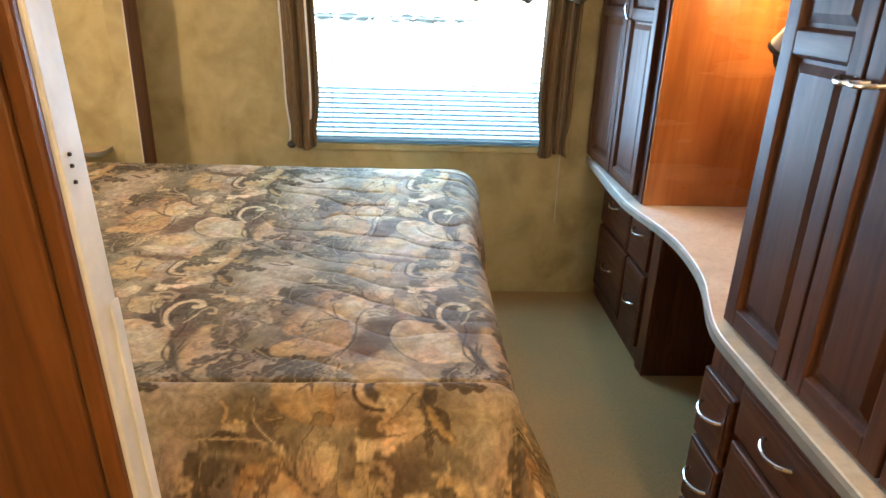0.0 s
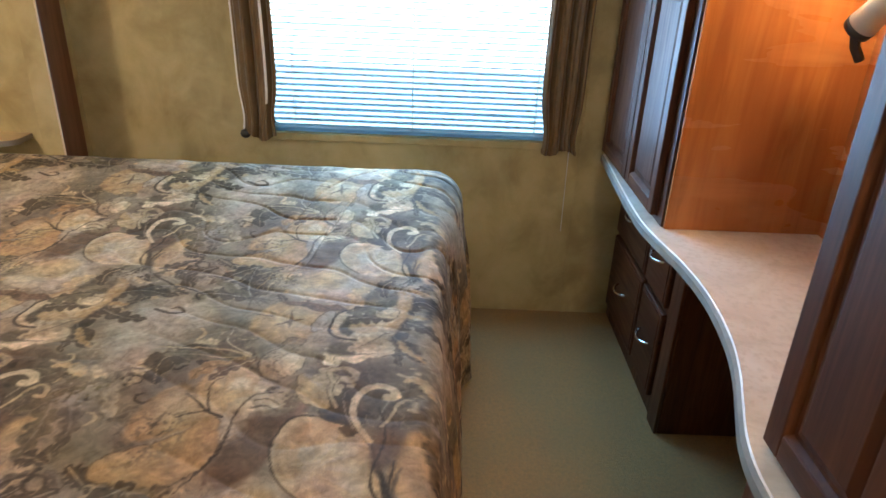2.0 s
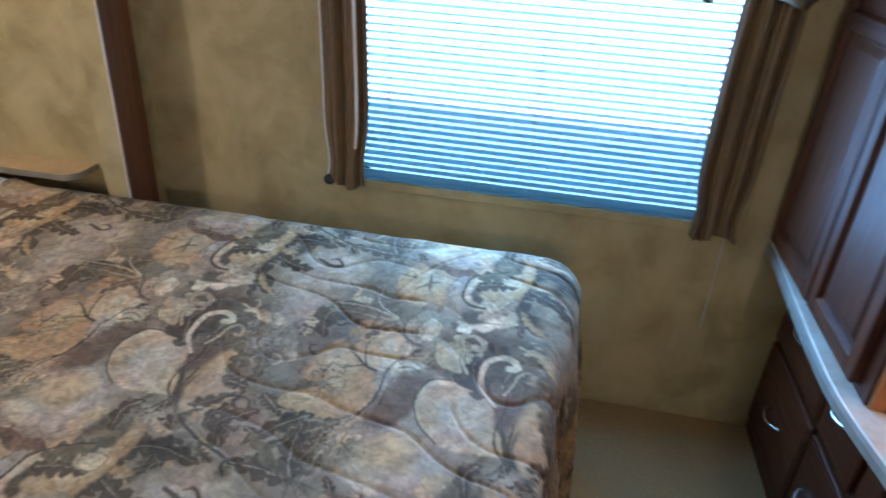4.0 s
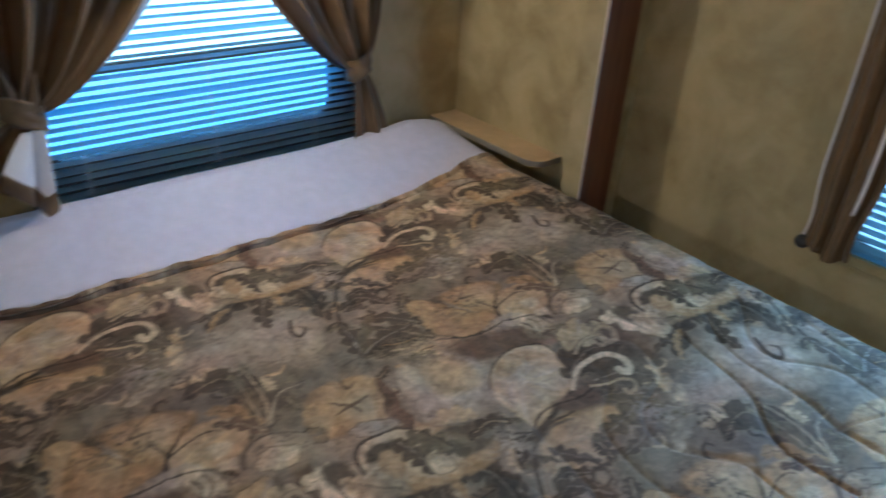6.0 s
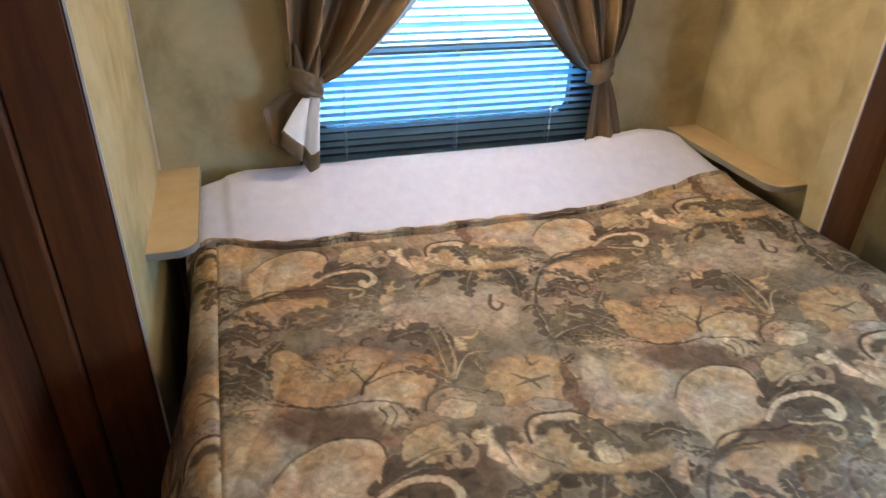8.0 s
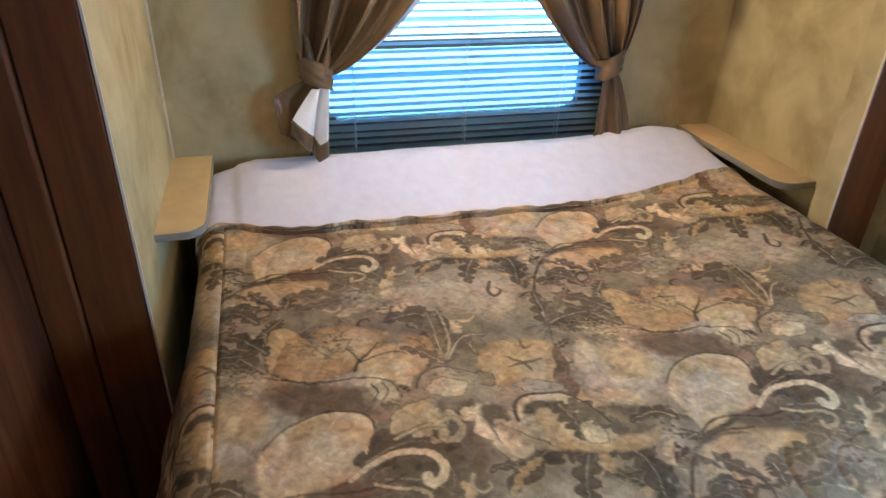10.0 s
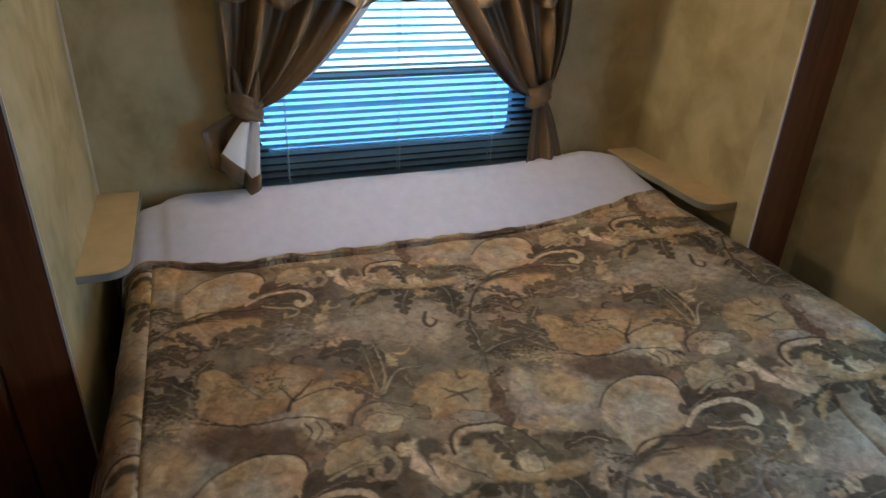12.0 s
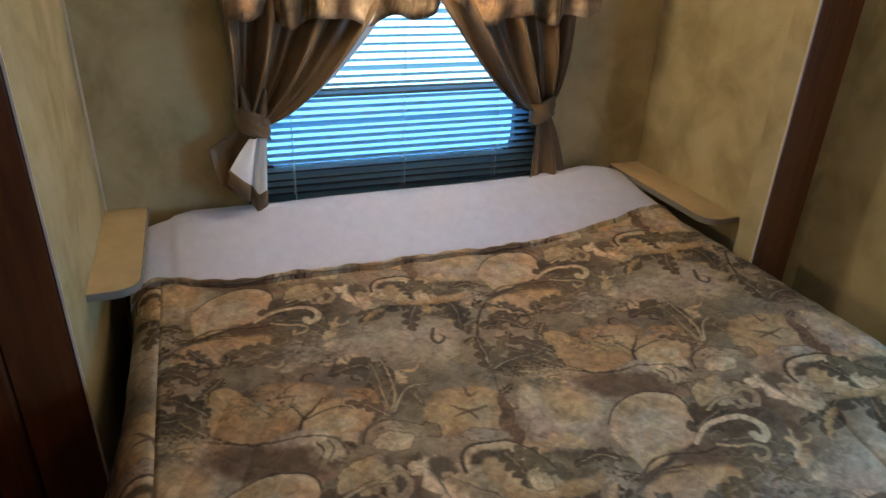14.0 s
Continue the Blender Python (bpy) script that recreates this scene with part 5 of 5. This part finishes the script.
def build_worktop():
    w = empty("worktop", 1.3, 2.3, CB, "pale mottled laminate worktop with a curved front edge", "worktop")
    ys = np.linspace(0.96, WY - 0.002, 120)
    fx = np.array([front_x(y) for y in ys])
    k = np.ones(7) / 7
    fx[3:-3] = np.convolve(fx, k, 'valid')
    for name, grow, z0, z1, mat in (("top_board", 0.004, CB, CT, COUNTER), ("front_edge", 0.0, CB - 0.002, CT - 0.003, EDGE)):
        bm = fresh()
        rows = []
        for y, x in zip(ys, fx):
            xb = RX - 0.001 if name == "top_board" else x + 0.03
            rows.append([bm.verts.new(p) for p in ((x + grow, y, z0), (x + grow, y, z1 - 0.006), (x + grow + 0.006, y, z1), (xb, y, z1), (xb, y, z0))])
        for a, b in zip(rows, rows[1:]):
            for i in range(5):
                bm.faces.new((a[i], a[(i + 1) % 5], b[(i + 1) % 5], b[i]))
        bm.faces.new(rows[0])
        bm.faces.new(rows[-1][::-1])
        bmesh.ops.recalc_face_normals(bm, faces=bm.faces)
        part(name, bm, mat, w, "greyish rounded edge band" if name == "front_edge" else "")


build_worktop()

# drawer unit under the worktop beside the end wall
u = empty("drawer_unit", 1.38, 3.2, 0, "dark cherry wood drawer unit under the worktop by the wall", "cabinet")
DX = 1.205
part("body", box(fresh(), DX, RX - 0.002, 2.825, WY - 0.003, 0.0, CB - 0.003, 0.003), CHERRY, u)
for y0, y1 in ((2.925, 3.145), (3.160, 3.565)):
    drawer(u, DX, y0, y1, 0.405, 0.650)
    drawer(u, DX, y0, y1, 0.075, 0.385)
part("corner_post", box(fresh(), DX - 0.012, DX - 0.001, 2.825, 2.905, 0.0, CB - 0.003, 0.003), CHERRY, u)

# drawer unit under the wardrobe
u = empty("drawer_unit", 1.28, 1.5, 0, "dark cherry wood drawer unit with bow handles under the wardrobe", "cabinet")
NX = 1.005
part("body", box(fresh(), NX, RX - 0.002, 0.98, 1.965, 0.0, CB - 0.003, 0.003), CHERRY, u)
drawer(u, NX, 1.800, 1.955, 0.405, 0.590)
drawer(u, NX, 1.800, 1.955, 0.205, 0.390)
drawer(u, NX, 1.800, 1.955, 0.040, 0.190)
for y0, y1 in ((1.44, 1.780), (1.08, 1.42)):
    drawer(u, NX, y0, y1, 0.525, 0.655)
    drawer(u, NX, y0, y1, 0.285, 0.505)
    drawer(u, NX, y0, y1, 0.040, 0.265)
# back of the knee space
slab("knee_panel", (RX - 0.02, RX, 1.965, 2.825, 0, CB - 0.003), TRIMWOOD, "dark wood panel behind the knee space", "panel")

# tall cabinet on the worktop beside the window
c = empty("tall_cabinet", 1.33, 3.2, CT, "cherry wood cabinet with raised panel doors on the worktop", "cabinet")
UX = 1.105
part("body", box(fresh(), UX, RX - 0.002, 2.862, WY - 0.003, CT + 0.001, CZ - 0.003, 0.002), CHERRY, c)
part("side_panel", box(fresh(), UX + 0.006, RX - 0.003, 2.850, 2.861, CT + 0.001, CZ - 0.004, 0.002), PANELWOOD, c, "glossy orange cherry side panel")
panel_door(c, UX, 2.905, 3.215, CT + 0.02, CZ - 0.03, (1.35,), 0.04, (3.18, 1.37))
panel_door(c, UX, 3.225, 3.575, CT + 0.02, CZ - 0.03, (1.35,), 0.04)
# wardrobe
c = empty("wardrobe", 1.3, 1.5, CT, "cherry wood wardrobe with two panel doors standing on the worktop", "wardrobe")
VX = 1.030
part("body", box(fresh(), VX, RX - 0.002, 0.98, 1.970, CT + 0.001, CZ - 0.003, 0.003), CHERRY, c)
panel_door(c, VX, 1.690, 1.962, CT + 0.008, CZ - 0.02, (1.345,), 0.046)
panel_door(c, VX, 1.410, 1.682, CT + 0.008, CZ - 0.02, (1.345,), 0.046)
panel_door(c, VX, 1.130, 1.402, CT + 0.008, CZ - 0.02, (1.345,), 0.046)
part("handle", arc_pull(VX - 0.022, 1.705, 1.30, 0.08), CHROME, c, "brushed nickel bow handle")
part("handle", arc_pull(VX - 0.022, 1.665, 1.30, 0.08), CHROME, c, "brushed nickel bow handle")
slab("alcove_back", (RX - 0.012, RX, 1.971, 2.849, CT + 0.001, CZ - 0.003), PANELWOOD, "orange cherry wood panel at the back of the alcove", "panel")

# lamps
for x, y, top in ((*LAMP, SZ), (*HALL, CZ)):
    l = empty("ceiling_light", x, y, top, "round ceiling light with frosted bowl", "lamp", "ceiling lights")
    bm = fresh()
    bmesh.ops.create_cone(bm, cap_ends=True, segments=32, radius1=0.10, radius2=0.11, depth=0.02, matrix=Matrix.Translation((x, y, top - 0.011)))
    part("base_plate", bm, CREAM, l)
    bm = fresh()
    bmesh.ops.create_cone(bm, cap_ends=True, segments=32, radius1=0.085, radius2=0.095, depth=0.02, matrix=Matrix.Translation((x, y, top - 0.032)))
    part("bowl", bm, LAMPGLASS, l)

l = empty("spot_lamp", 1.42, 2.64, 1.32, "small cream bullet lamp with black rim in the alcove", "lamp")
ax = look((1.400, 2.690, 1.272), (1.435, 2.585, 1.40))
bm = fresh()
bmesh.ops.create_cone(bm, cap_ends=False, segments=28, radius1=0.026, radius2=0.034, depth=0.12, matrix=ax @ Matrix.Translation((0, 0, -0.075)))
part("shade", bm, CREAM, l, "", True)
bm = fresh()
bmesh.ops.create_cone(bm, cap_ends=True, segments=28, radius1=0.035, radius2=0.033, depth=0.018, matrix=ax @ Matrix.Translation((0, 0, -0.008)))
part("rim", bm, BLACK, l, "black rim", True)
part("arm", tube(fresh(), [(1.549, 2.62, 1.36), (1.50, 2.625, 1.35), (1.44, 2.635, 1.335)], 0.008), BLACK, l)
part("bracket", tube(fresh(), [(1.405, 2.70, 1.268), (1.415, 2.705, 1.235), (1.435, 2.705, 1.205)], 0.012), BLACK, l)
